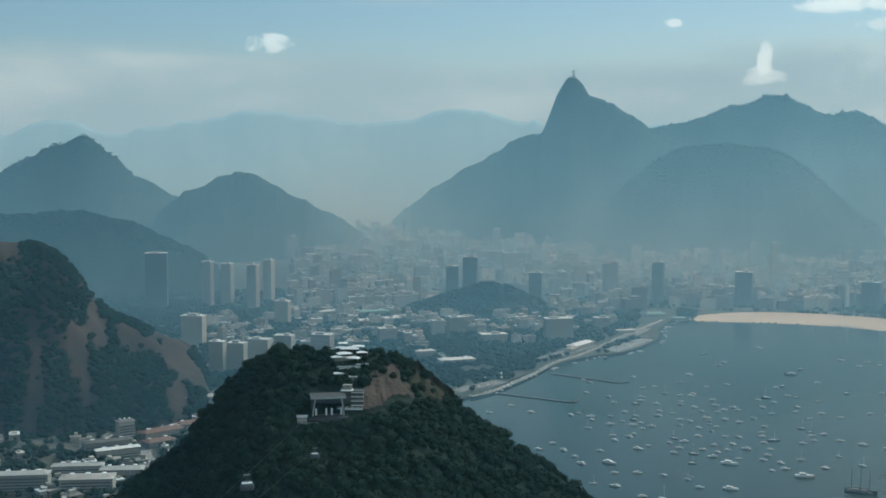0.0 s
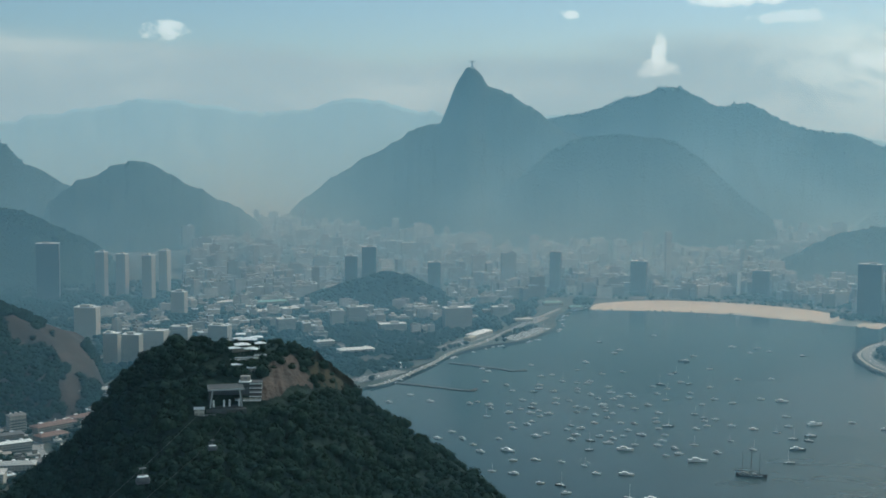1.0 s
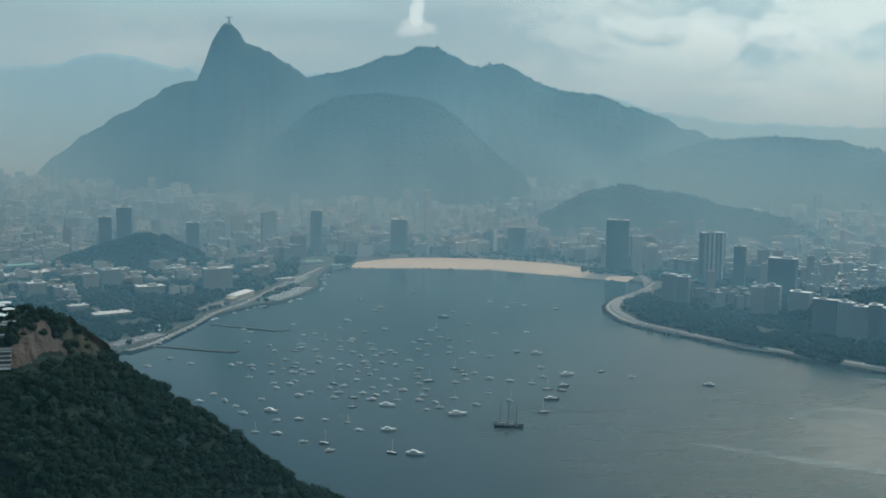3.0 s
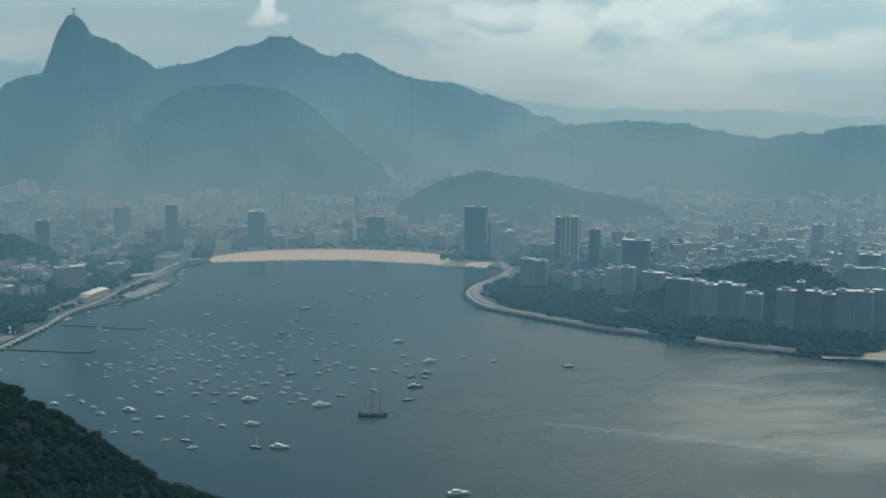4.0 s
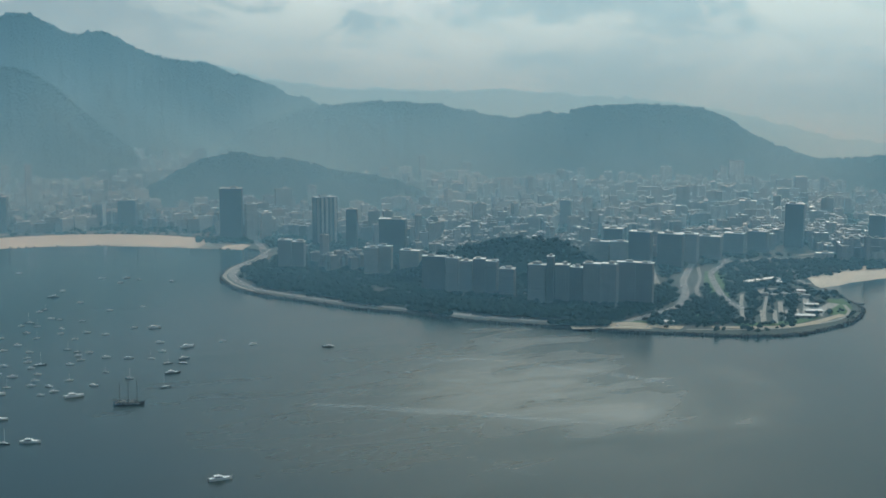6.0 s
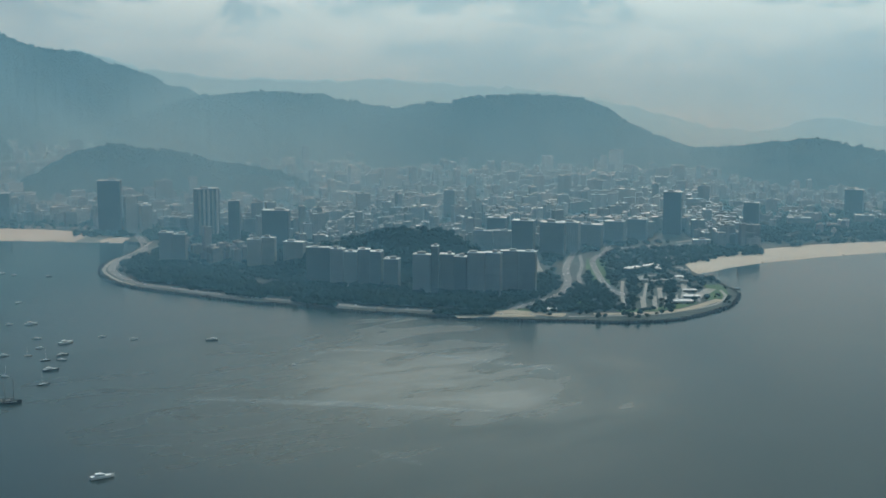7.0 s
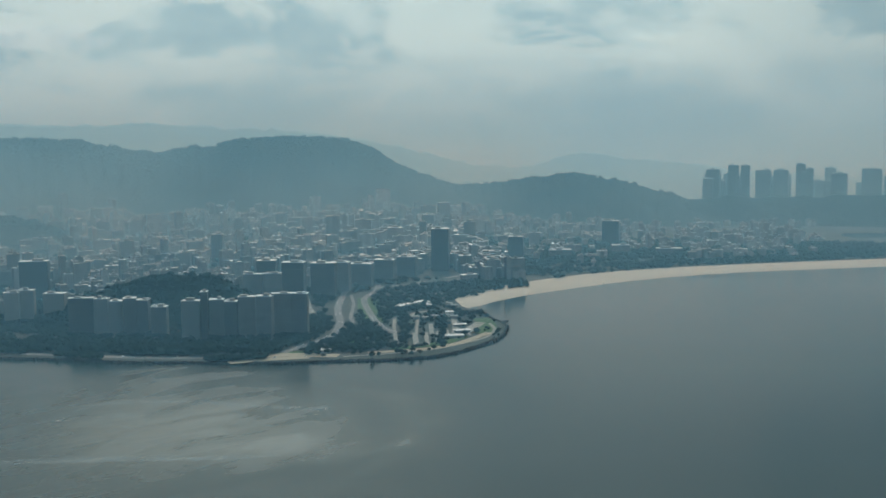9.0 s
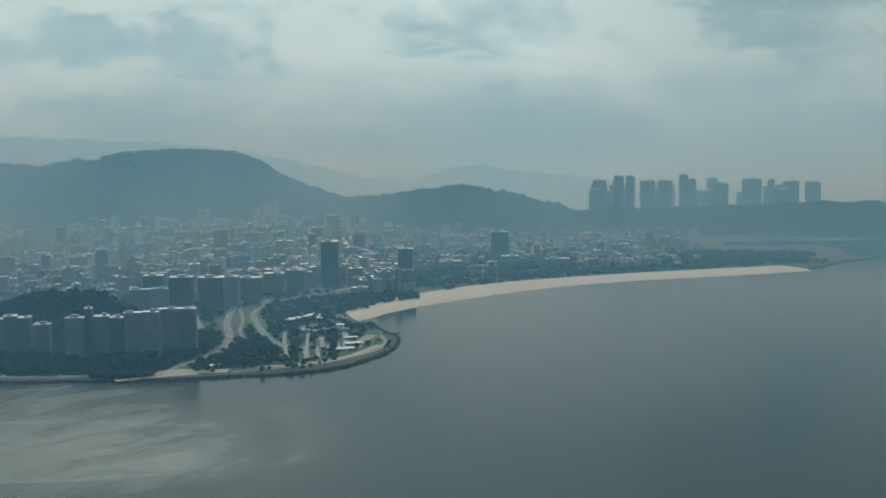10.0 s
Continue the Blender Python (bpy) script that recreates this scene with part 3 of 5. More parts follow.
for pts, wide, mat, label in ROADS:
    OPEN += [(p.x, p.y) for p in spline(pts, 24)]
    CLEAR += [(p.x, p.y, 0.7 * wide + 4.0) for p in spline(pts, 8)]

# ---------------------------------------------------------------- towns
rng = random.Random(4)
BOX = [(3, 2, 1, 0), (4, 5, 6, 7), (0, 1, 5, 4), (1, 2, 6, 5), (2, 3, 7, 6), (3, 0, 4, 7)]


def box(w, d, h, x=0.0, y=0.0, z=0.0):
    return [(x + i * w / 2, y + j * d / 2, z + k * h) for k in (0, 1) for i, j in ((-1, -1), (1, -1), (1, 1), (-1, 1))]


def boxes(parts):
    """One mesh's corners and faces out of several boxes."""
    verts, faces = [], []
    for p in parts:
        n = len(verts)
        verts += box(*p)
        faces += [tuple(q + n for q in f) for f in BOX]
    return verts, faces


def part(name, parts, mat, parent, label=""):
    v, f = boxes(parts) if not isinstance(parts, tuple) else parts
    return mesh_object(name, v, f, mat, parent, label)


def thing(name, x, y, z, turn=0.0, label="", category="", group=""):
    ob = new(name)
    ob.empty_display_size = 2.0
    ob.matrix_basis = pose(x, y, z, 0, 0, turn)
    return tagged(ob, label, category, group)


def facing(x, y):
    return -math.degrees(math.atan2(x, y))


def ring(w, d, thick, z, h):
    """A low wall round a flat roof, as one mesh."""
    v = []
    for zz in (z, z + h):
        for k in (0, thick):
            v += [(i * (w / 2 - k), j * (d / 2 - k), zz) for i, j in ((-1, -1), (1, -1), (1, 1), (-1, 1))]
    f = []
    for k in range(4):
        n = (k + 1) % 4
        f += [(k, n, 8 + n, 8 + k), (4 + n, 4 + k, 12 + k, 12 + n), (8 + k, 8 + n, 12 + n, 12 + k), (n, k, 4 + k, 4 + n)]
    return v, f


HEROES = []


def tower(x, y, w, h, mat, label, depth=None, turn=18.0, group="buildings by the bay", name="apartment_building", style="plain", z=None):
    """A block with its walls, ledges, roof slab, parapet and roof house."""
    HEROES.append((math.degrees(math.atan2(x, y)), math.hypot(x, y), 57.3 * 0.5 * w / math.hypot(x, y) + 0.35))
    d = depth or min(max(12.0, 0.55 * w), 24.0)
    g = inland_rise(x, y) - 0.6 if z is None else z
    w = max(8.0, w - 0.25 * d)
    b = thing(name, x, y, g, facing(x, y) + turn, label, "building", group)
    part("wall", [(w, d, h)], M_DARK if style == "piers" else mat, b)
    if style == "piers":
        for k in range(5):
            part("pier", [(w / 5 * 0.5, d + 2.4, h - 2, -w / 2 + (k + 0.5) * w / 5, 0, 0)], mat, b)
    storeys = max(2, int(h / 3.3))
    if style == "plain":
        step = max(1, storeys // 9)
        for k in range(step, storeys, step):
            part("ledge", [(w + 0.7, d + 0.7, 0.4, 0, 0, k * h / storeys)], mat, b)
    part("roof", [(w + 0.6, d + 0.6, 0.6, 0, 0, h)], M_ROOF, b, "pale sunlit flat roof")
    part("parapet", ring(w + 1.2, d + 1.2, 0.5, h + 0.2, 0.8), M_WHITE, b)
    part("roof_house", [(w * rng.uniform(.25, .45), d * .5, rng.uniform(2.5, 4.5), w * rng.uniform(-.2, .2), 0, h + 0.6)], M_LEDGE, b)
    if rng.random() < 0.6:
        part("water_tank", [(w * .12 + 1.5, d * .3, 2.4, w * rng.uniform(-.4, .4), d * .1, h + 0.6)], M_WHITE, b)
    return b


BAYFRONT = [(216, 3254, 33, 101), (426, 3199, 47, 84), (731, 3166, 50, 65), (886, 2796, 56, 121), (1075, 2528, 28, 90), (1110, 2390, 62, 81)]
for x, y, w, h in BAYFRONT:
    tower(x, y, w, h, M_DARK, "dark glass office tower with a pale roof near the bay", turn=-12, group="dark towers by the bay", name="office_tower", style="none")
for x, y, w, h in [(-308, 3160, 36, 96), (-264, 3180, 42, 118), (-98, 3200, 38, 78)]:
    tower(x, y, w, h, M_DARK, "dark hazy tower behind the wooded hill", turn=-6, name="office_tower", style="none", group="dark towers by the bay")
for x, y, w, h in [(928, 2781, 31, 84), (960, 2770, 29, 62), (533, 3417, 19, 130)]:
    tower(x, y, w, h, M_WALL, "pale concrete apartment tower near the beach")
tower(1053, 2633, 58, 108, M_WALL, "tall pale tower with dark vertical window strips", style="piers", turn=22)
tower(673, 3168, 9, 59, M_WHITE, "slim white tower beside the beach avenue", style="none", depth=8)
POINT_BLOCKS = [(825, 2233, 51, 66), (941, 2090, 52, 61), (971, 2015, 36, 64), (961, 1900, 39, 70), (988, 1857, 46, 71), (1020, 1825, 43, 72), (1042, 1790, 26, 57), (1066, 1731, 30, 72),
                (1078, 1712, 13, 89), (1108, 1701, 48, 73), (1147, 1668, 57, 77), (1195, 1641, 59, 80), (1391, 1997, 74, 56), (1599, 2277, 57, 43)]
for k, (x, y, w, h) in enumerate(POINT_BLOCKS):
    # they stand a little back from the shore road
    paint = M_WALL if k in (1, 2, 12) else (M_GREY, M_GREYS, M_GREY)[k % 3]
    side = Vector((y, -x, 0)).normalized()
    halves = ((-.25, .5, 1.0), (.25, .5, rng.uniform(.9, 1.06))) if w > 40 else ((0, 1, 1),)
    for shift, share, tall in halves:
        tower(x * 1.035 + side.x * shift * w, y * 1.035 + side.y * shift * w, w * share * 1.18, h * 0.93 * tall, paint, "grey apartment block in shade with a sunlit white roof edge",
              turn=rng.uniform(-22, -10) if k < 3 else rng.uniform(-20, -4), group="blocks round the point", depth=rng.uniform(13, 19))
for x, y, w, h in [(1976, 2118, 46, 98), (2190, 2079, 41, 65), (2629, 2143, 51, 67), (1529, 2179, 46, 61)]:
    tower(x, y, w, h, M_DARK, "dark tower rising over the park trees", turn=-10, name="office_tower", style="none", group="dark towers by the bay")
for x, y, w, h in [(1656, 2563, 32, 70), (1418, 1932, 49, 80), (1506, 1953, 56, 68), (1569, 1980, 46, 61), (1641, 2000, 53, 49), (1722, 2020, 48, 48), (1803, 2040, 47, 45)]:
    tower(x * 1.03, y * 1.03, w, h, M_GREY, "grey apartment block along the park", turn=-14, group="blocks along the park")
for x, y, w, h in [(2330, 2060, 60, 22), (2480, 1990, 50, 26), (2560, 1900, 70, 18)]:
    tower(x, y, w, h, M_GREY, "low grey block half hidden by the beach trees", turn=10, group="blocks along the park")
for x, y, w, h in [(-914, 3049, 30, 111), (-864, 3055, 30, 106), (-778, 2975, 30, 111), (-776, 3124, 28, 109)]:
    tower(x, y, w, h, M_PALE, "slim tall apartment tower with one sunlit side", depth=20, turn=-28, group="row of slim towers")
tower(-1012, 2949, 58, 140, M_DARK, "very tall dark tower with a bright roof band", turn=-8, name="office_tower", style="none")
for x, y, w, h in [(-752, 2409, 50, 62), (-616, 2107, 30, 59), (-588, 2133, 36, 53), (-559, 2182, 43, 53), (-645, 2721, 37, 55), (-540, 2290, 40, 44), (-480, 2350, 45, 38)]:
    tower(x, y, w, h, M_PALE, "cream apartment slab with a bright side wall", turn=-22, group="blocks behind the hill")
for x, y, w, h in [(-282, 2583, 31, 36), (-247, 2620, 42, 39), (-31, 2564, 64, 47), (-162, 2519, 60, 19), (-377, 2501, 41, 30), (60, 2740, 40, 26)]:
    tower(x, y, w, h, M_PALE, "pale low apartment block among trees near the quay", turn=16, group="blocks by the quay")


def long_hall(x, y, w, d, h, turn, wall, roof, label, wings=2):
    """A long low institutional building: walls with window strips, a low hipped roof and roof lights."""
    b = thing("hall", x, y, inland_rise(x, y) - 0.6, turn, label, "building", "low halls")
    part("wall", [(w, d, h)], wall, b)
    for k in range(1, int(h / 3.6)):
        part("window_strip", [(w * 0.92, 0.3, 1.4, 0, -d / 2 - 0.05, k * 3.6 - 1.6)], M_DARK, b)
    o = 1.2
    zz, rise = h, min(3.0, d * 0.14)
    v = [(-w / 2 - o, -d / 2 - o, zz), (w / 2 + o, -d / 2 - o, zz), (w / 2 + o, d / 2 + o, zz), (-w / 2 - o, d / 2 + o, zz), (-w / 2 + d * .3, 0, zz + rise), (w / 2 - d * .3, 0, zz + rise)]
    f = [(0, 1, 5, 4), (2, 3, 4, 5), (1, 2, 5), (3, 0, 4), (3, 2, 1, 0)]
    part("roof", (v, f), roof, b)
    for k in range(wings):
        part("roof_light", [(w * 0.08, d * 0.25, 1.6, w * (-.3 + .6 * k / max(1, wings - 1)), d * .1, zz + rise * .6)], M_WHITE, b)
    return b


for x, y, w, d, h, turn in [(-587, 1769, 40, 14, 27, 30), (-563, 1833, 35, 18, 18, 25), (-600, 1611, 22, 14, 28, 40), (-600, 1545, 62, 16, 16, 35), (-575, 1515, 55, 14, 14, 35),
                            (-626, 1354, 58, 20, 22, 12), (-553, 1362, 60, 26, 18, 12), (-533, 1419, 50, 20, 14, 12), (-590, 1425, 60, 16, 15, 12), (-505, 1450, 36, 18, 10, 12)]:
    long_hall(x, y, w, d, h, turn, M_PALE, rng.choice((M_LEDGE, M_ROOFS, M_ROOF)), "pale institutional hall with long window rows below the hill", 3)
for x, y, w, d, h, turn in [(-560, 1640, 60, 22, 10, 50), (-535, 1700, 50, 18, 9, 50), (-545, 1585, 40, 22, 9, 50)]:
    long_hall(x, y, w, d, h, turn, M_PALE, M_REDROOF, "long shed with a red-brown tiled roof", 2)
for x, y, w, d, h in [(-276, 2312, 36, 16, 16), (-212, 2251, 66, 24, 12), (-475, 2731, 50, 24, 13), (-560, 2860, 70, 26, 17), (-470, 2890, 75, 22, 14), (190, 2965, 46, 22, 8), (240, 2900, 30, 16, 7),  (110, 2690, 40, 14, 7), (-420, 2790, 60, 20, 12)]:
    long_hall(x, y, w, d, h, facing(x, y) + 20, M_PALE, rng.choice((M_ROOF, M_GREENROOF)) if y > 2880 else M_ROOF, "low pale hall with a bright roof near the quay", 2)

long_hall(14, 2478, 78, 22, 9, 63, M_PALE, M_WHITE, "white boat shed with a bright roof on the quay", 3)
long_hall(-4, 2424, 26, 16, 8, 63, M_SANDY, M_SANDY, "small yellow shed on the quay", 1)
for x, y, w, d, h, turn in [(1566, 1784, 38, 12, 6, 12), (1607, 1790, 46, 12, 6, 3), (1610, 1764, 50, 11, 6, 52)]:
    long_hall(x, y, w, d, h, turn, M_PALE, M_ROOF, "low white wing of a pavilion deep in the park", 1)
for x, y in ((1494, 1670), (1502, 1651), (1525, 1651), (1545, 1645), (1548, 1625), (1640, 1735), (1632, 1712), (1700, 1830)):
    long_hall(x, y, 13, 9, 6, facing(x, y) + 8, M_PALE, M_LEDGE, "small pale kiosk among the park trees", 1)
for x, y, w, d, h in [(1420, 1490, 30, 12, 5), (1462, 1515, 26, 12, 5), (1500, 1560, 22, 10, 4.5), (1560, 1650, 14, 10, 9), (1190, 1545, 16, 9, 6)]:
    long_hall(x, y, w, d, h, facing(x, y) + 12, M_PALE, M_ROOF, "small white park pavilion among trees", 1)

CENTRE = [(3518, 2432, 48, 159), (3555, 2378, 39, 173), (3577, 2346, 33, 172), (3609, 2298, 54, 157), (3642, 2251, 52, 157), (3677, 2200, 33, 177), (3693, 2177, 29, 162), (3803, 2015, 68, 161),
          (3838, 1963, 25, 159), (3858, 1935, 39, 142), (3880, 1903, 33, 128), (3916, 1851, 55, 150)]
for x, y, w, h in CENTRE:
    tower(x, y, w, h, M_DARK, "distant dark office tower of the city centre", turn=-8, name="office_tower", style="none", group="towers of the city centre", z=0)
for k in range(34):
    a, r = rng.uniform(55.0, 64.6), rng.uniform(4230, 4500)
    p = bearing(a, 0, r)
    tower(p.x, p.y, rng.uniform(28, 60), rng.uniform(105, 156), M_DARK if k % 3 else M_GREY, "distant office block of the city centre", turn=rng.uniform(-12, 12), name="office_tower", style="none", group="towers of the city centre", z=0)


def clear_of_hills(x, y, slack=12.0):
    return hill_at(x, y) < inland_rise(x, y) + slack


SHORE = [Vector((v.x, v.y, 0)) for line in (QUAY, BOTAFOGO, POINT, FLAMENGO, NORTH) for v in spline(line, 60.0)]


def on_land(x, y, margin=0.0):
    """Inland of the shore, by more than a margin."""
    near = min(range(len(SHORE)), key=lambda k: (SHORE[k].x - x) ** 2 + (SHORE[k].y - y) ** 2)
    i, j = max(0, near - 1), min(len(SHORE) - 1, near + 1)
    t, q = SHORE[j] - SHORE[i], Vector((x, y, 0)) - SHORE[near]
    return t.x * q.y - t.y * q.x > 0 and q.length > margin


class Pile:
    """Many simple pieces joined into one mesh."""

    def __init__(self):
        self.v, self.f, self.n = [], [], 0

    def add(self, verts, faces):
        self.v.append(verts)
        self.f.append(faces + self.n)
        self.n += len(verts)

    def build(self, name, mat, label, category, smooth=False):
        v, f = np.concatenate(self.v), np.concatenate(self.f)
        me = bpy.data.meshes.new(name)
        k = f.shape[1]
        me.vertices.add(len(v))
        me.vertices.foreach_set("co", v.astype(np.float32).ravel())
        me.loops.add(f.size)
        me.loops.foreach_set("vertex_index", f.astype(np.int32).ravel())
        me.polygons.add(len(f))
        me.polygons.foreach_set("loop_start", np.arange(0, f.size, k, dtype=np.int32))
        me.update(calc_edges=True)
        me.validate()
        me.materials.append(mat)
        if smooth:
            me.shade_smooth()
        else:
            me.shade_flat()
        return tagged(new(name, me), label, category, kind="stuff")


BOXF = np.array(BOX)


def town(name, count, az, rad, heights, mat, label, gap, slack=12.0, width=(13, 30), by_block=True):
    walls, roofs, bright = Pile(), Pile(), Pile()
    for k in range(count):
        a, r = rng.uniform(*az), rng.uniform(*rad)
        x, y = r * math.sin(radians(a)), r * math.cos(radians(a))
        if not on_land(x, y, gap) or not clear_of_hills(x, y, slack) or (3.0 < a < 20.5 and r < 3180 and not on_land(x, y, 190)):
            continue
        if any(abs(a - ha) < hw and -40 < hr - r < 260 for ha, hr, hw in HEROES) or any(abs(x - px) + abs(y - py) < 20 for px, py in OPEN):
            continue
        quarter = 0.5 + 0.5 * fbm(x / 300, y / 300, 2.0, 2)
        if by_block and quarter < 0.22:
            continue
        g = inland_rise(x, y)
        h = rng.uniform(*heights) * (0.55 + 0.8 * max(0, quarter)) * (1.0 if rng.random() < 0.93 else 1.7)
        w, d = rng.uniform(*width), rng.uniform(10, 17)
        turn = radians(-a) + 0.55 * fbm(x / 500, y / 500, 7.0, 1) + rng.choice((0, 0, math.pi / 2)) + 0.25
        c, s = math.cos(turn), math.sin(turn)
        m = np.array([[c, -s, 0], [s, c, 0], [0, 0, 1]])
        at = np.array([x, y, g - 1.5])
        walls.add(np.array(box(w, d, h)) @ m.T + at, BOXF)
        # one roof in five takes the near-white that paints sun glints
        (bright if rng.random() < 0.20 else roofs).add(np.array(box(w + 0.5, d + 0.5, 0.8, 0, 0, h)) @ m.T + at, BOXF)
        walls.add(np.array(box(w * rng.uniform(.2, .4), d * .5, rng.uniform(2, 5), w * rng.uniform(-.25, .25), 0, h + 0.8)) @ m.T + at, BOXF)
        if rng.random() < 0.35:
            roofs.add(np.array(box(3.5, 3.5, 2.2, w * rng.uniform(-.4, .4), d * .15, h + 0.8)) @ m.T + at, BOXF)
    if walls.n:
        walls.build(name, mat, label, "town")
        roofs.build(name + "_roofs", M_ROOFS, "mixed pale and grey flat roofs of the town", "roofs")
    if bright.n:
        bright.build(name + "_glint_roofs", M_GLINTROOF, "near-white flat roofs of the town with sun glint painted in", "roofs")


town("far_town", 3300, (-13, 45), (3020, 4350), (18, 46), M_WALL, "dense pale apartment blocks below the mountains", 75, width=(18, 44))
town("beach_row", 420, (3.5, 20), (3150, 3360), (24, 36), M_GREYS, "row of grey apartment blocks along the beach avenue", 200, by_block=False, width=(20, 36))
town("valley_town", 330, (-17, 2), (2420, 3050), (8, 26), M_WALL, "low pale buildings in the valley behind the hill", 70)
town("park_town", 620, (20, 38.5), (2420, 3050), (18, 44), M_GREYS, "grey apartment blocks behind the point", 90)
town("lower_town", 360, (38.5, 47), (2680, 3100), (18, 40), M_GREYS, "grey apartment blocks behind the park", 120, width=(20, 40))
town("barracks", 90, (-27, -17), (1340, 1950), (5, 10), M_WALL, "low pale sheds and houses below the rocky hill", 30, width=(9, 20), by_block=False)
town("north_town", 700, (42, 60), (2950, 4100), (10, 30), M_WALL, "low hazy buildings towards the city centre", 160)
town("hillside_houses", 260, (-18.6, -14.5), (1980, 2290), (4, 9), M_WALL, "small stacked pale houses on the hillside", 60, slack=60, width=(6, 12), by_block=False)
town("slope_houses", 420, (29, 47), (3550, 3900), (5, 12), M_WALL, "small pale houses scattered up the wooded slope", 60, slack=170, width=(8, 16), by_block=False)
town("hill_houses", 220, (20.5, 29), (3250, 3700), (5, 12), M_WALL, "small bright-roofed houses climbing the hill", 60, slack=90, width=(8, 14), by_block=False)


# ---------------------------------------------------------------- trees
def crown_shape(seed, leaves, size=1.0, sub=1):
    """A crown of unit radius: a lumpy core and leaf sprays standing off it."""
    r = random.Random(seed)
    bm = bmesh.new()
    bmesh.ops.create_icosphere(bm, subdivisions=sub, radius=0.82)
    for v in bm.verts:
        k = 1 + 0.38 * noise.noise(v.co * 1.9 + Vector((seed * 3.1, 0, 0)))
        v.co = Vector((v.co.x * k, v.co.y * k, (v.co.z * k) * 0.72))
    verts = [tuple(v.co) for v in bm.verts]
    faces = [tuple(v.index for v in f.verts) for f in bm.faces]
    bm.free()
    for k in range(leaves):
        d = Vector((r.gauss(0, 1), r.gauss(0, 1), abs(r.gauss(0, 1)) * 0.9 - 0.25)).normalized()
        lump = 1 + 0.38 * noise.noise(d * 0.82 * 1.9 + Vector((seed * 3.1, 0, 0)))
        c = Vector((d.x, d.y, d.z * 0.74)) * (0.84 * lump * r.uniform(0.95, 1.18))
        u = d.orthogonal().normalized()
        u.rotate(Matrix.Rotation(r.uniform(0, 6.3), 3, d))
        w = d.cross(u)
        tilt = d * r.uniform(-.12, .16)
        s = size * r.uniform(0.13, 0.26)
        n = len(verts)
        verts += [tuple(c + s * u + tilt), tuple(c - 0.5 * s * u + s * w), tuple(c - 0.5 * s * u - s * w - tilt * .5)]
        faces.append((n, n + 1, n + 2))
    return np.array(verts), np.array(faces)


CROWNS = [crown_shape(s, 95) for s in range(6)]
SMALL_CROWNS = [crown_shape(s + 20, 26, 1.3) for s in range(4)]


def plant(pile, shapes, x, y, z, r, h):
    v, f = rng.choice(shapes)
    t = rng.uniform(0, 6.28)
    c, s = math.cos(t), math.sin(t)
    q = v * (r, r, h)
    pile.add(np.column_stack((q[:, 0] * c - q[:, 1] * s + x, q[:, 0] * s + q[:, 1] * c + y, q[:, 2] + z)), f)


ROCK_EDGE = [(-8.44, -9.62), (-9.1, -10.0), (-9.5, -10.35), (-9.62, -11.0), (-9.76, -11.8), (-8.8, -11.65), (-8.42, -11.2), (-7.7, -11.15), (-7.25, -11.4), (-7.75, -10.5)]
SCRUB_EDGE = [(-7.75, -9.6), (-7.1, -9.75), (-6.2, -10.5), (-5.5, -11.0), (-5.5, -11.45), (-6.4, -11.35), (-7.1, -11.2), (-7.5, -10.5)]


def inside(edge, a, e):
    hit = False
    for (a0, e0), (a1, e1) in zip(edge, edge[1:] + edge[:1]):
        if (e0 > e) != (e1 > e) and a < a0 + (e - e0) / (e1 - e0) * (a1 - a0):
            hit = not hit
    return hit


def in_clearing(a, e):
    """The built-up top, the cable station and the bare rock of the near hill."""
    return (-11.3 < a < -9.35 and e > -10.0 and e < -8.5) or (-12.2 < a < -9.6 and -12.35 < e < -10.6) or (-12.9 < a < -12.1 and -12.6 < e < -11.8) \
        or any(inside(ROCK_EDGE, a + 0.12 * fbm(a * 3, e * 3, 1.0, 2), e + d) for d in (0.0, 0.22))


def near_forest():
    pile = Pile()
    for k in range(17500):
        a = rng.uniform(-30, 9.5)
        r = math.sqrt(rng.uniform(600 ** 2, 1130 ** 2))
        x, y = r * math.sin(radians(a)), r * math.cos(radians(a))
        z = urca.height(a, r)
        if z < 8:
            continue
        e = math.degrees(math.atan2(z + 3 - 395, r))
        if r < 1015 and in_clearing(a, e) and not (e > -10.3 and rng.random() < 0.22):
            continue
        if r < 1015 and inside(SCRUB_EDGE, a, e) and rng.random() < 0.72:
            continue
        if r < 720 and rng.random() < 0.3:
            continue
        size = min(8.5, 3.3 * math.exp(rng.gauss(0, 0.33)))
        plant(pile, CROWNS, x, y, z + size * 0.45, size, size * rng.uniform(0.85, 1.35))
    pile.build("hill_forest", M_LEAVES, "dense dark green forest canopy on the near hill", "forest")


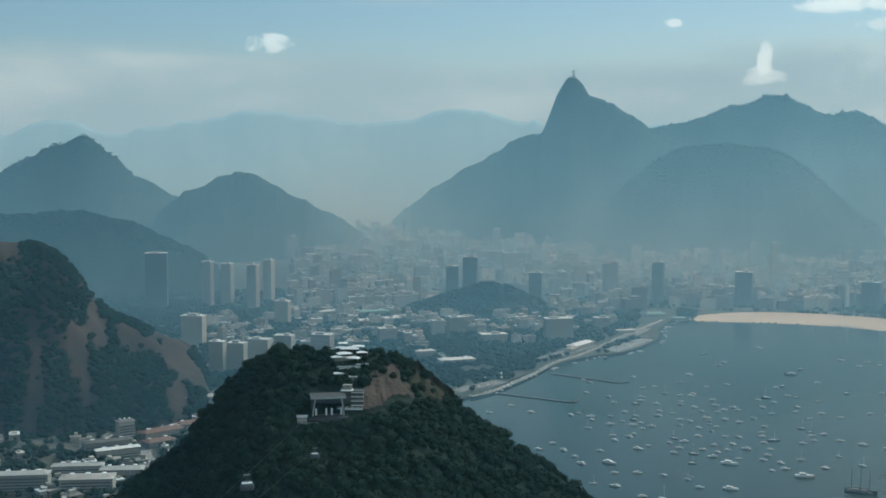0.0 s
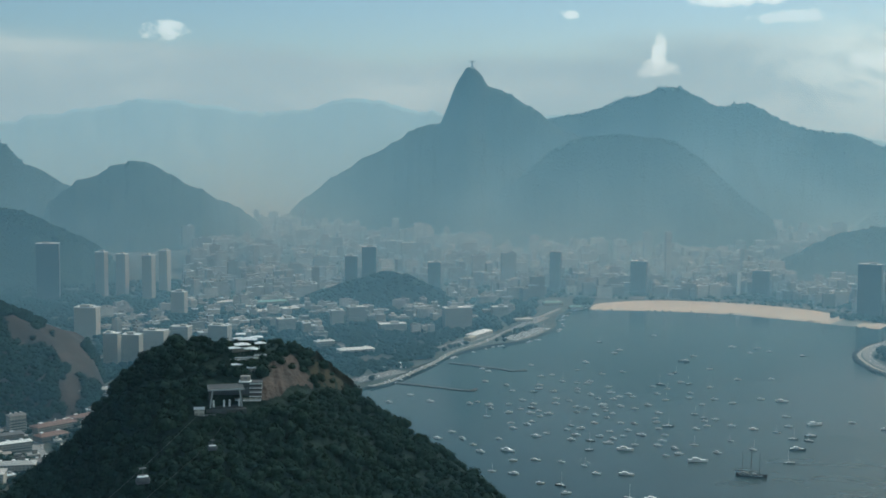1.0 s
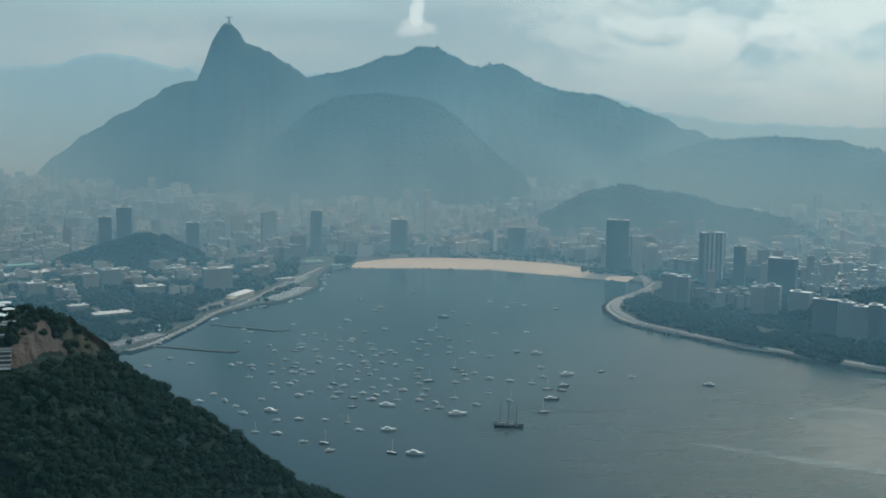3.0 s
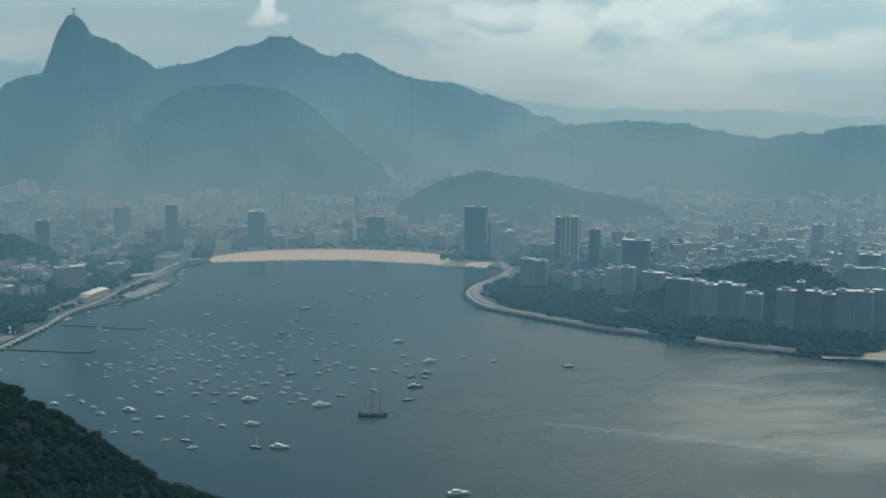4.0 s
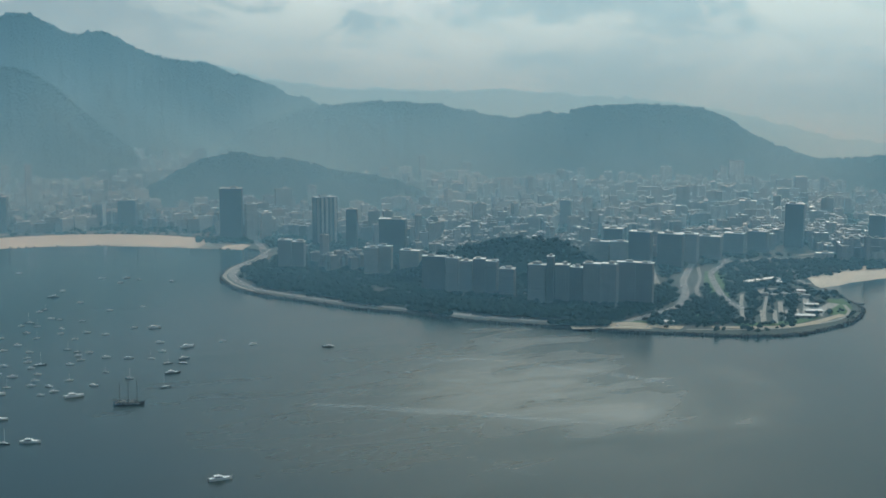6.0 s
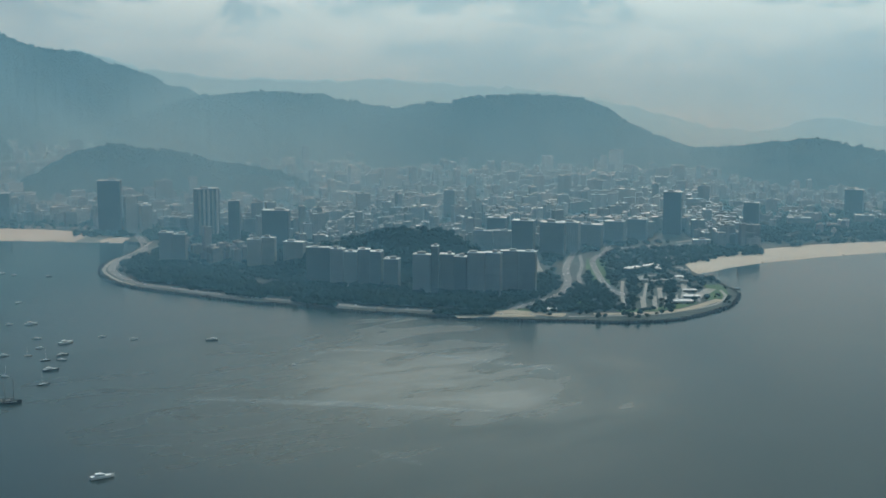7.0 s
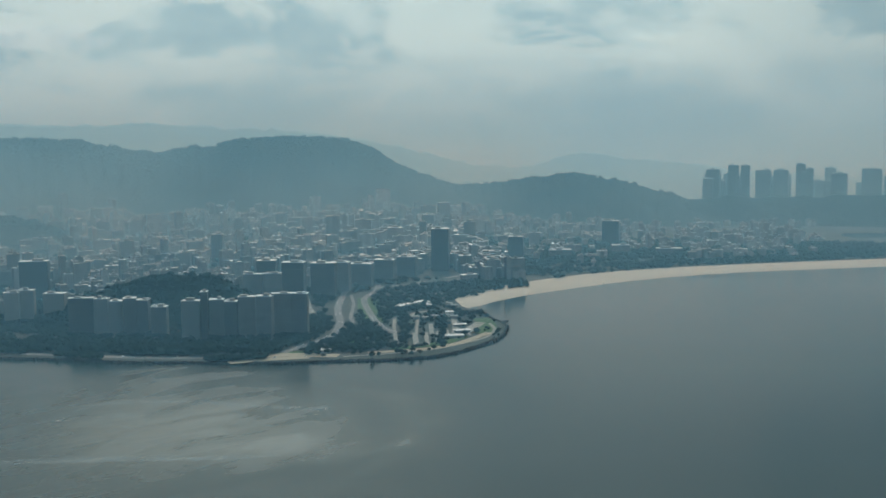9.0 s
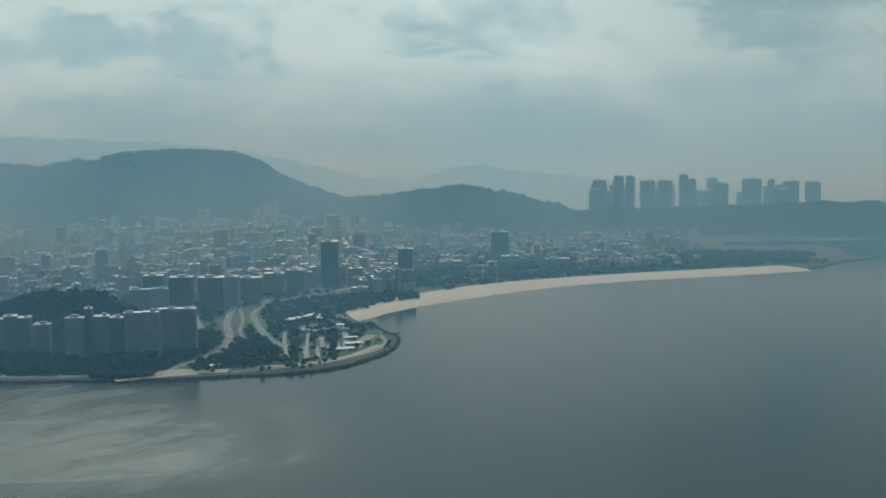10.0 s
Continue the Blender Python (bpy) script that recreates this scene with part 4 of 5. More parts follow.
def far_forests():
    pile = Pile()
    for hill, count, size in ((rock_hill, 8000, 5.0), (green_hill, 1300, 5.5), (point_hill, 1400, 5.0)):
        for k in range(count):
            a = rng.uniform(max(hill.az[0], -29), hill.az[-1])
            r = rng.uniform(hill.dist - hill.near, hill.dist + 60)
            z = hill.height(a, r)
            if z < 6 or (hill is rock_hill and fbm(a * 0.75, r * 0.007, 5.5, 3) > 0.28):
                continue
            s = rng.uniform(.7, 1.4) * size
            plant(pile, SMALL_CROWNS, r * math.sin(radians(a)), r * math.cos(radians(a)), z + s * .4, s, s)
    # ragged tree lines on the crests of the further hills
    for hill, count, size in ((town_hill, 1500, 5.5), (flat_ridge, 2200, 5.5), (long_ridge, 1500, 4.5), (left_slope, 900, 6.0), (low_right, 700, 4.0), (dome, 700, 5.0), (peak_left, 500, 5.0)):
        for k in range(count):
            a = rng.uniform(max(hill.az[0], -28), hill.az[-1])
            r = hill.dist + rng.uniform(-0.25, 0.05) * hill.near * rng.random()
            z = hill.height(a, r)
            if z < 20:
                continue
            s = rng.uniform(.6, 1.3) * size * (1.6 if rng.random() < .04 else 1)
            plant(pile, SMALL_CROWNS, r * math.sin(radians(a)), r * math.cos(radians(a)), z - s * .1, s, s)
    pile.build("far_forest", M_LEAVES, "dark green tree canopy on the hills round the town", "forest")


def town_trees():
    pile = Pile()
    zones = [((-17, 3), (2000, 3050), 7500, 24, (4, 8)), ((16, 37), (1900, 2950), 9500, 46, (4, 7.5)), ((35.5, 47), (1950, 2750), 2600, 55, (4, 7.5)), ((-26, -11), (2550, 3400), 3500, 80, (5, 8)), ((44, 67), (2480, 3500), 8500, 100, (5, 9)),
             ((3, 20), (2950, 3200), 900, 152, (4, 6)), ((4.7, 5.5), (2960, 3060), 60, 8, (6, 8)), ((-12, 45), (2900, 4250), 4200, 185, (5, 9)), ((-27, -15), (1330, 2050), 2200, 20, (3.5, 6.5))]
    for az, rad, count, gap, size in zones:
        for k in range(count):
            a, r = rng.uniform(*az), rng.uniform(*rad)
            x, y = r * math.sin(radians(a)), r * math.cos(radians(a))
            if not on_land(x, y, gap) or fbm(x / 120, y / 120, 4.0, 2) < -0.5 or hill_at(x, y) > 20:
                continue
            if any(abs(x - px) + abs(y - py) < 23 for px, py in OPEN):
                continue
            s = rng.uniform(*size)
            plant(pile, SMALL_CROWNS, x, y, inland_rise(x, y) + s * .75, s, s)
    # crowns overhanging the shore road between its open stretches
    for line, count, wide in (([(771, 2018), (792, 2004)], 14, 16), ([(806, 1944), (844, 1880)], 60, 24), ([(872, 1830), (906, 1758)], 70, 24), ([(1012, 1616), (1092, 1566)], 70, 20), ([(1150, 1545), (1260, 1500)], 40, 40)):
        for k in range(count):
            u = rng.random()
            (x0, y0), (x1, y1) = line
            n = Vector((y0 - y1, x1 - x0)).normalized() * -1
            off = rng.uniform(3, wide)
            x, y = x0 + (x1 - x0) * u - n.x * off, y0 + (y1 - y0) * u - n.y * off
            s = rng.uniform(4.0, 7.0)
            plant(pile, SMALL_CROWNS, x, y, 3 + s * .8, s, s)
    for k in range(1500):
        x, y = rng.uniform(1230, 1660), rng.uniform(1440, 1780)
        if on_land(x, y, 24) and fbm(x / 40, y / 40, 3.0, 2) > -0.25 and all(abs(x - a) + abs(y - b) > w for a, b, w in CLEAR):
            s = rng.uniform(2.2, 4.6)
            plant(pile, SMALL_CROWNS, x, y, 3 + s * .8, s, s)
    # tall trees along the foot of the blocks round the point
    for a, b in zip(POINT[4:11], POINT[5:12]):
        for k in range(55):
            u, off = rng.random(), rng.uniform(38, 95)
            n = Vector((b[1] - a[1], a[0] - b[0])).normalized()
            x, y = a[0] + (b[0] - a[0]) * u - n.x * off, a[1] + (b[1] - a[1]) * u - n.y * off
            if on_land(x, y, 34) and not any(abs(x - px) + abs(y - py) < 18 for px, py in OPEN):
                s = rng.uniform(6.5, 10.5)
                plant(pile, SMALL_CROWNS, x, y, 3 + s * .9, s, s * 1.15)
    pile.build("town_trees", M_LEAVES, "dark green street and garden trees of the town", "trees")


# ---------------------------------------------------------------- shore: sand, roads, walls, piers
def ribbon(name, points, width, z, mat, label, category, kind="structure", thick=0.5, step=15.0, taper=False):
    """A strip of land along a line, with an upstanding edge."""
    line = spline(points, step)
    verts, faces = [], []
    n = len(line)
    for k, p in enumerate(line):
        q = line[min(k + 1, n - 1)] - line[max(k - 1, 0)]
        side = Vector((-q.y, q.x, 0)).normalized()
        w = (width(k / (n - 1)) if callable(width) else width) / 2
        for s, zz in ((-1, z - thick), (-1, z), (1, z), (1, z - thick)):
            verts.append((p.x + s * w * side.x, p.y + s * w * side.y, zz))
    for k in range(n - 1):
        for j in range(3):
            a = 4 * k + j
            faces.append((a, a + 1, a + 5, a + 4))
    return tagged(mesh_object(name, verts, faces, mat), label, category, kind=kind)


def beach(name, water_line, back_line, label):
    a, b = spline(water_line, 15), spline(back_line, 15)
    n = 90
    verts, faces = [], []
    for k in range(n):
        p, q = a[int(k / (n - 1) * (len(a) - 1))], b[int(k / (n - 1) * (len(b) - 1))]
        for j in range(7):
            t = j / 6
            m = p.lerp(q, max(0.0, (j - 1) / 5))
            wob = 5.0 * fbm(m.x / 60, m.y / 60, 1.0, 2) * (1 - t)
            out = (p - q).normalized() * (22 + wob if j == 0 else 3 if j == 1 else 0)
            verts.append((m.x + out.x, m.y + out.y, -0.4 if j == 0 else 3.06 + 0.9 * t))
    for k in range(n - 1):
        for j in range(6):
            i = k * 7 + j
            faces.append((i, i + 7, i + 8, i + 1))
    return tagged(mesh_object(name, verts, faces, M_SAND, smooth=True), label, "beach", kind="structure")


beach("beach", BOTAFOGO, [(296, 2990), (370, 3040), (445, 3062), (560, 3052), (655, 3020), (769, 2928), (850, 2800), (894, 2682)], "curved strip of pale sand at the head of the bay")
beach("beach_long", FLAMENGO, [(1690, 1770), (1723, 1792), (1899, 1836), (2160, 1820), (2376, 1740), (2641, 1594), (2880, 1440)], "long pale sand beach beside the park")
for k, (pts, wide, mat, label) in enumerate(ROADS):
    ribbon("road", pts, wide, 3.25 + 0.012 * k, mat, label, "road", thick=0.6)
ribbon("lawn", [(1590, 1920), (1500, 1810), (1420, 1700)], 40, 3.2, M_GRASS, "mown green lawn between the park roads", "grass")
ribbon("lawn", [(1480, 1480), (1540, 1530), (1580, 1590)], 30, 3.2, M_GRASS, "mown green lawn at the tip of the park", "grass")
ribbon("lawn", [(1280, 1490), (1360, 1470), (1440, 1490)], 26, 3.2, M_GRASS, "mown green lawn behind the rock wall", "grass")
ribbon("lawn", [(1100, 1600), (1200, 1560), (1290, 1580)], 30, 3.15, M_GRASS, "mown green lawn near the shore", "grass")
SEA_WALL = [(876, 2640)] + POINT + [(1615, 1585), (1640, 1560)]


def sea_wall():
    """The rock-fill bank along the point: blocks tipped at random along the shore line."""
    pile = Pile()
    r = random.Random(9)
    for p in spline(SEA_WALL[:-2], 2.6):
        for k in range(3):
            s = r.uniform(1.0, 2.4)
            m = np.array(Euler((r.uniform(0, 6), r.uniform(0, 6), r.uniform(0, 6))).to_matrix())
            b = np.array(box(s * 1.6, s * 1.2, s, 0, 0, -s / 2)) @ m.T
            pile.add(b + np.array([p.x + r.uniform(-4, 4), p.y + r.uniform(-4, 4), r.uniform(0.0, 3.0)]), BOXF)
    pile.build("sea_wall_rocks", M_ROCK, "grey-brown tipped rock bank along the shore", "rocks")


sea_wall()
ribbon("breakwater", [(1578, 1552), (1592, 1549), (1606, 1546)], 7, 1.6, M_ROCK, "short rock breakwater at the tip of the park", "breakwater", thick=3)
ribbon("breakwater", [(3150, 1352), (3185, 1335), (3230, 1300)], 9, 1.6, M_ROCK, "dark rock breakwater at the end of the beach", "breakwater", thick=3)


def pier(points, width):
    line = [Vector((*p, 0)) for p in points]
    root = thing("pier", line[0].x, line[0].y, 0, 0, "long dark low jetty of the marina", "pier", "marina jetties")
    o = line[0]
    for a, b in zip(line, line[1:]):
        d = b - a
        n = Vector((-d.y, d.x, 0)).normalized() * width / 2
        v = [tuple(q - o + Vector((0, 0, z))) for z in (0.5, 1.4) for q in (a + n, a - n, b - n, b + n)]
        part("deck", (v, BOX), M_WOOD, root)
        for k in range(int(d.length / 14) + 1):
            q = a + d * min(1, k * 14 / d.length) - o
            part("pile", [(0.7, 0.7, 3.6, q.x, q.y, -2.5)], M_WOOD, root)


pier([(-122, 2004), (-20, 1952), (2, 1945), (8, 1962)], 6)
pier([(-39, 2193), (60, 2130), (72, 2118), (95, 2128)], 7)


# ---------------------------------------------------------------- boats
def loft(sections):
    """A hull skinned through cross-sections of equal point count."""
    verts, faces = [], []
    n = len(sections[0])
    for s in sections:
        verts += s
    for i in range(len(sections) - 1):
        for j in range(n - 1):
            a = i * n + j
            faces.append((a, a + 1, a + n + 1, a + n))
    faces.append(tuple(range(n)))
    faces.append(tuple(reversed(range((len(sections) - 1) * n, len(sections) * n))))
    return verts, faces


def hull_shape(length, beam, height, sheer=0.5):
    out = []
    for k in range(9):
        t = k / 8
        x = (t - 0.5) * length
        w = beam / 2 * (1 - max(0, (t - 0.45) / 0.55) ** 2.2) * (0.86 + 0.14 * min(1, t * 4)) + 0.03
        top = height * (1 + sheer * max(0, t - 0.3) ** 2)
        out.append([(x, -w, top), (x, -w * 0.9, 0.25), (x, -w * 0.45, -0.4), (x, w * 0.45, -0.4), (x, w * 0.9, 0.25), (x, w, top)])
    return loft(out)


def motor_boat(length, hull, label):
    b = thing("boat", 0, 0, 0, 0, label, "boat", "boats moored in the bay")
    part("hull", hull_shape(length, length * .3, length * .11), hull, b)
    part("deck", [(length * .86, length * .24, 0.12, -length * .03, 0, length * .105)], M_WHITE, b)
    c = length
    v = [(-.28 * c, -.1 * c, .11 * c), (.16 * c, -.1 * c, .11 * c), (.16 * c, .1 * c, .11 * c), (-.28 * c, .1 * c, .11 * c), (-.26 * c, -.085 * c, .19 * c), (.06 * c, -.085 * c, .19 * c), (.06 * c, .085 * c, .19 * c), (-.26 * c, .085 * c, .19 * c)]
    part("cabin", (v, BOX), M_WHITE, b)
    part("windscreen", [(c * .31, c * .19, c * .035, -.09 * c, 0, .135 * c)], M_DARK, b)
    part("canopy", [(c * .26, c * .2, 0.12, -.14 * c, 0, .205 * c)], M_WHITE, b)
    part("mast", [(0.08, 0.08, c * .12, -.1 * c, 0, .2 * c)], M_WHITE, b)
    return b


def sail_boat(length, hull, label):
    b = thing("sailing_boat", 0, 0, 0, 0, label, "boat", "boats moored in the bay")
    part("hull", hull_shape(length, length * .26, length * .09), hull, b)
    part("deck", [(length * .8, length * .18, 0.12, -length * .03, 0, length * .088)], M_WHITE, b)
    part("cabin", [(length * .34, length * .15, length * .06, 0, 0, length * .09)], M_WHITE, b)
    part("mast", [(0.14, 0.14, length * 1.05, length * .06, 0, length * .09)], M_WHITE, b)
    part("boom", [(length * .42, 0.3, 0.35, -length * .15, 0, length * .2)], M_GREY, b)
    return b


def schooner(x, y, turn):
    b = thing("schooner", x, y, 0, turn, "dark three-masted sailing ship lying at anchor with bare masts", "ship")
    L = 36.0
    part("hull", hull_shape(L, 7.6, 2.9, 0.9), M_HULL, b)
    part("rubbing_strake", [(L * .8, 7.9, 0.25, -1.5, 0, 2.3)], M_WHITE, b)
    part("deck", [(L * .84, 6.2, 0.2, -1, 0, 2.75)], M_WOOD, b)
    part("deck_house", [(9, 4, 2.2, -8, 0, 2.9)], M_PALE, b, "pale deck house")
    part("deck_house", [(5, 3.4, 1.6, 3, 0, 2.9)], M_PALE, b)
    part("bowsprit", ([(L * .46, -.25, 3.4), (L * .46, .25, 3.4), (L * .46, .25, 4.0), (L * .46, -.25, 4.0), (L * .64, -.12, 5.6), (L * .64, .12, 5.6), (L * .64, .12, 5.9), (L * .64, -.12, 5.9)], BOX), M_WOOD, b)
    for k, (mx, mh) in enumerate(((-10.5, 25), (-0.5, 28), (9.5, 26))):
        mast = part("mast", [(0.6, 0.6, mh, mx, 0, 2.8)], M_WOOD, b)
        part("boom", [(8.5, 0.4, 0.45, mx - 4.4, 0, 5.6)], M_WOOD, mast)
        part("furled_sail", [(8.0, 0.8, 0.7, mx - 4.4, 0, 6.0)], M_GREY, mast)
        part("gaff", [(0.3, 5.0, 0.3, mx, 0, mh * .68)], M_WOOD, mast)
        for s in (-1, 1):
            part("shroud", ([(mx - .6, s * 3.5, 2.9), (mx - .45, s * 3.5, 2.9), (mx - .45, s * 3.6, 2.9), (mx - .6, s * 3.6, 2.9), (mx, 0, mh * .9), (mx + .12, 0, mh * .9), (mx + .12, s * .1, mh * .9), (mx, s * .1, mh * .9)], BOX), M_HULL, mast)
    return b


schooner(331, 1459, -18)
PROTO = [motor_boat(10, M_WHITE, "white motor boat with a cabin moored in the bay"), motor_boat(14, M_WHITE, "white motor yacht with a flat canopy moored in the bay"),
         sail_boat(9.5, M_WHITE, "white sailing boat with bare mast moored in the bay"), motor_boat(12, M_HULL, "dark-hulled motor boat moored in the bay"), sail_boat(12, M_HULL, "dark-hulled sailing boat with bare mast")]
BERTHS = [(47, 1568), (11, 1562), (-12, 1631), (-44, 1630), (25, 1469), (50, 1459), (80, 1419), (103, 1410), (107, 1379), (149, 1463), (184, 1460), (175, 1361), (201, 1354), (80, 1523), (197, 1580), (179, 1615),
          (141, 1660), (157, 1627), (262, 1590), (263, 1562), (280, 1526), (313, 1570), (228, 1663), (272, 1715), (309, 1702), (362, 1723), (388, 1703), (472, 1891), (480, 1736), (456, 1666), (419, 1590), (391, 1522)]
OUTER = [(362, 1588), (661, 1647), (380, 2231), (442, 2065), (544, 2381), (278, 2349), (369, 2528), (203, 2212), (149, 2034), (172, 2023), (106, 1971), (196, 1852), (219, 1945), (111, 1787), (78, 1881), (26, 1844), (22, 1767),
         (55, 1725), (87, 1648), (-62, 1866), (-124, 1855), (306, 2014), (343, 2036), (337, 2104), (372, 1903), (444, 1906), (186, 1929), (130, 1894), (86, 1792), (52, 1520), (138, 1499), (150, 1697), (345, 1143)]
BIG = {(47, 1568), (197, 1580), (201, 1354), (280, 1526), (472, 1891), (480, 1736), (456, 1666), (419, 1590), (345, 1143), (661, 1647), (380, 2231), (184, 1460)}
spots = list(BERTHS) + list(OUTER)
while len(spots) < 172:
    x, y = rng.gauss(190, 130), rng.gauss(1830, 190)
    if not on_land(x, y) and y > 1450 + 0.4 * x and all((x - a) ** 2 + (y - b) ** 2 > 300 for a, b in spots) and urca.height(math.degrees(math.atan2(x, y)), math.hypot(x, y)) < 0:
        spots.append((x, y))
for k, (x, y) in enumerate(spots):
    dark = k in (23, 29, 30, 31, 33, 34, 53) or rng.random() < 0.07
    if (x, y) in BIG:
        proto = PROTO[3] if dark else PROTO[1]
    else:
        proto = PROTO[4] if dark else PROTO[2 if rng.random() < 0.16 else 0]
    sc = rng.uniform(1.05, 1.45) * (1.2 if (x, y) in BIG else 1.0) * (1.0 if k < 65 else 0.85)
    c = copy_thing(proto, pose(x, y, 0, 0, 0, rng.gauss(-14, 16) + (180 if rng.random() < .3 else 0)))
    c.scale = (sc, sc, sc)
for proto, (x, y) in zip(PROTO, ((520, 2330), (500, 2395), (560, 2350), (610, 2300), (250, 2440))):
    proto.matrix_basis = pose(x, y, 0, 0, 0, -12)
for k in range(46):
    t = rng.random()
    line = spline(QUAY[5:], 10)
    p = line[int(t * (len(line) - 1))]
    c = copy_thing(PROTO[rng.choice((0, 0, 2))], pose(p.x + rng.uniform(7, 18), p.y - rng.uniform(2, 8), 0, 0, 0, rng.uniform(-40, 0)))
    c.scale = (0.8, 0.8, 0.8)


for k in range(90):
    u, v = rng.random(), rng.uniform(-15, 15)
    p = Vector((72, 2436, 0)).lerp(Vector((150, 2596, 0)), u)
    c = copy_thing(PROTO[rng.choice((0, 0, 2))], pose(p.x + 0.9 * v, p.y - 0.4 * v, 3.95, 0, 0, rng.choice((20, 30, 110)) + rng.uniform(-8, 8)))
    c.scale = (1.05, 1.05, 1.05)


def wake(name, points, width, label):
    ribbon(name, points, width, 0.06, M_FOAM_SPARKLE, label, "wake", "stuff", thick=0.05, step=8)


wake("boat_wake", [(699, 1453), (735, 1485), (790, 1495), (872, 1422), (915, 1351), (973, 1259)], lambda t: 5 + 14 * t, "pale curved wake left on the water")
wake("boat_wake", [(699, 1453), (751, 1437), (800, 1395)], lambda t: 2 + 6 * t, "pale short wake left on the water")
wake("boat_wake", [(520, 1370), (605, 1299), (678, 1240), (731, 1190), (800, 1130)], lambda t: 7 + 16 * math.sin(math.pi * t), "long pale wake line on the water")
wake("boat_wake", [(126, 1544), (134, 1531), (148, 1509)], lambda t: 1.5 + 5 * t, "short white wake behind a moving boat")
# rows of sun sparkle, painted as short strips of foam white
for k in range(7):
    x, y = 592 + 3.5 * k, 1098 - 12 * k
    wake("wave_crest", [(x, y), (x + 11, y - 3 - k), (x + 20, y - 10)], lambda t: 1.0 + 2.2 * math.sin(math.pi * t), "short row of sun sparkle drawn as a pale strip on the water")
# sparkle off the point, its glint drawn as one more white strip
wake("boat_wake", [(935, 1262), (950, 1246), (968, 1238)], lambda t: 2 + 5 * t, "patch of sun sparkle near the point drawn as a white strip")
c = copy_thing(PROTO[0], pose(697, 1455, 0, 0, 0, 140))
c.scale = (.6, .6, .6)


# ---------------------------------------------------------------- the statue on its peak
def statue():
    a, foot = -0.1, 395 + 4480 * math.tan(radians(3.25))
    p = bearing(a, 0, 4476)
    v, f = [], []
    for w, d, h, x, z in ((13, 13, 7, 0, -4), (8, 7, 5, 0, 3), (5.2, 4.5, 12, 0, 8), (6.2, 4.5, 4.5, 0, 18), (25, 3.0, 2.8, 0, 20), (2.8, 2.8, 3.6, 0, 23)):
        n = len(v)
        b = box(w, d, h, x, 0, z)
        if h == 12:
            b = [(q[0] * (0.8 if q[2] > 10 else 1.1), q[1], q[2]) for q in b]
        v += b
        f += [tuple(q + n for q in g) for g in BOX]
    ob = mesh_object("statue", v, f, M_STONE)
    ob.matrix_basis = pose(p.x, p.y, foot - 2, 0, 0, 0)
    tagged(ob, "grey stone statue with wide arms on the summit", "statue")


statue()


# ---------------------------------------------------------------- the near hill: station, terraces, rock, cable cars
def on_hill(a, e, hill=None):
    """The place on the near hill's front slope at a bearing and a height angle."""
    hill = hill or urca
    r = hill.dist - hill.near
    while r < hill.dist + 20:
        z = 395 + r * math.tan(radians(e))
        if hill.height(a, r) >= z:
            break
        r += 2.0
    p = bearing(a, 0, r)
    return Vector((p.x, p.y, 395 + r * math.tan(radians(e))))


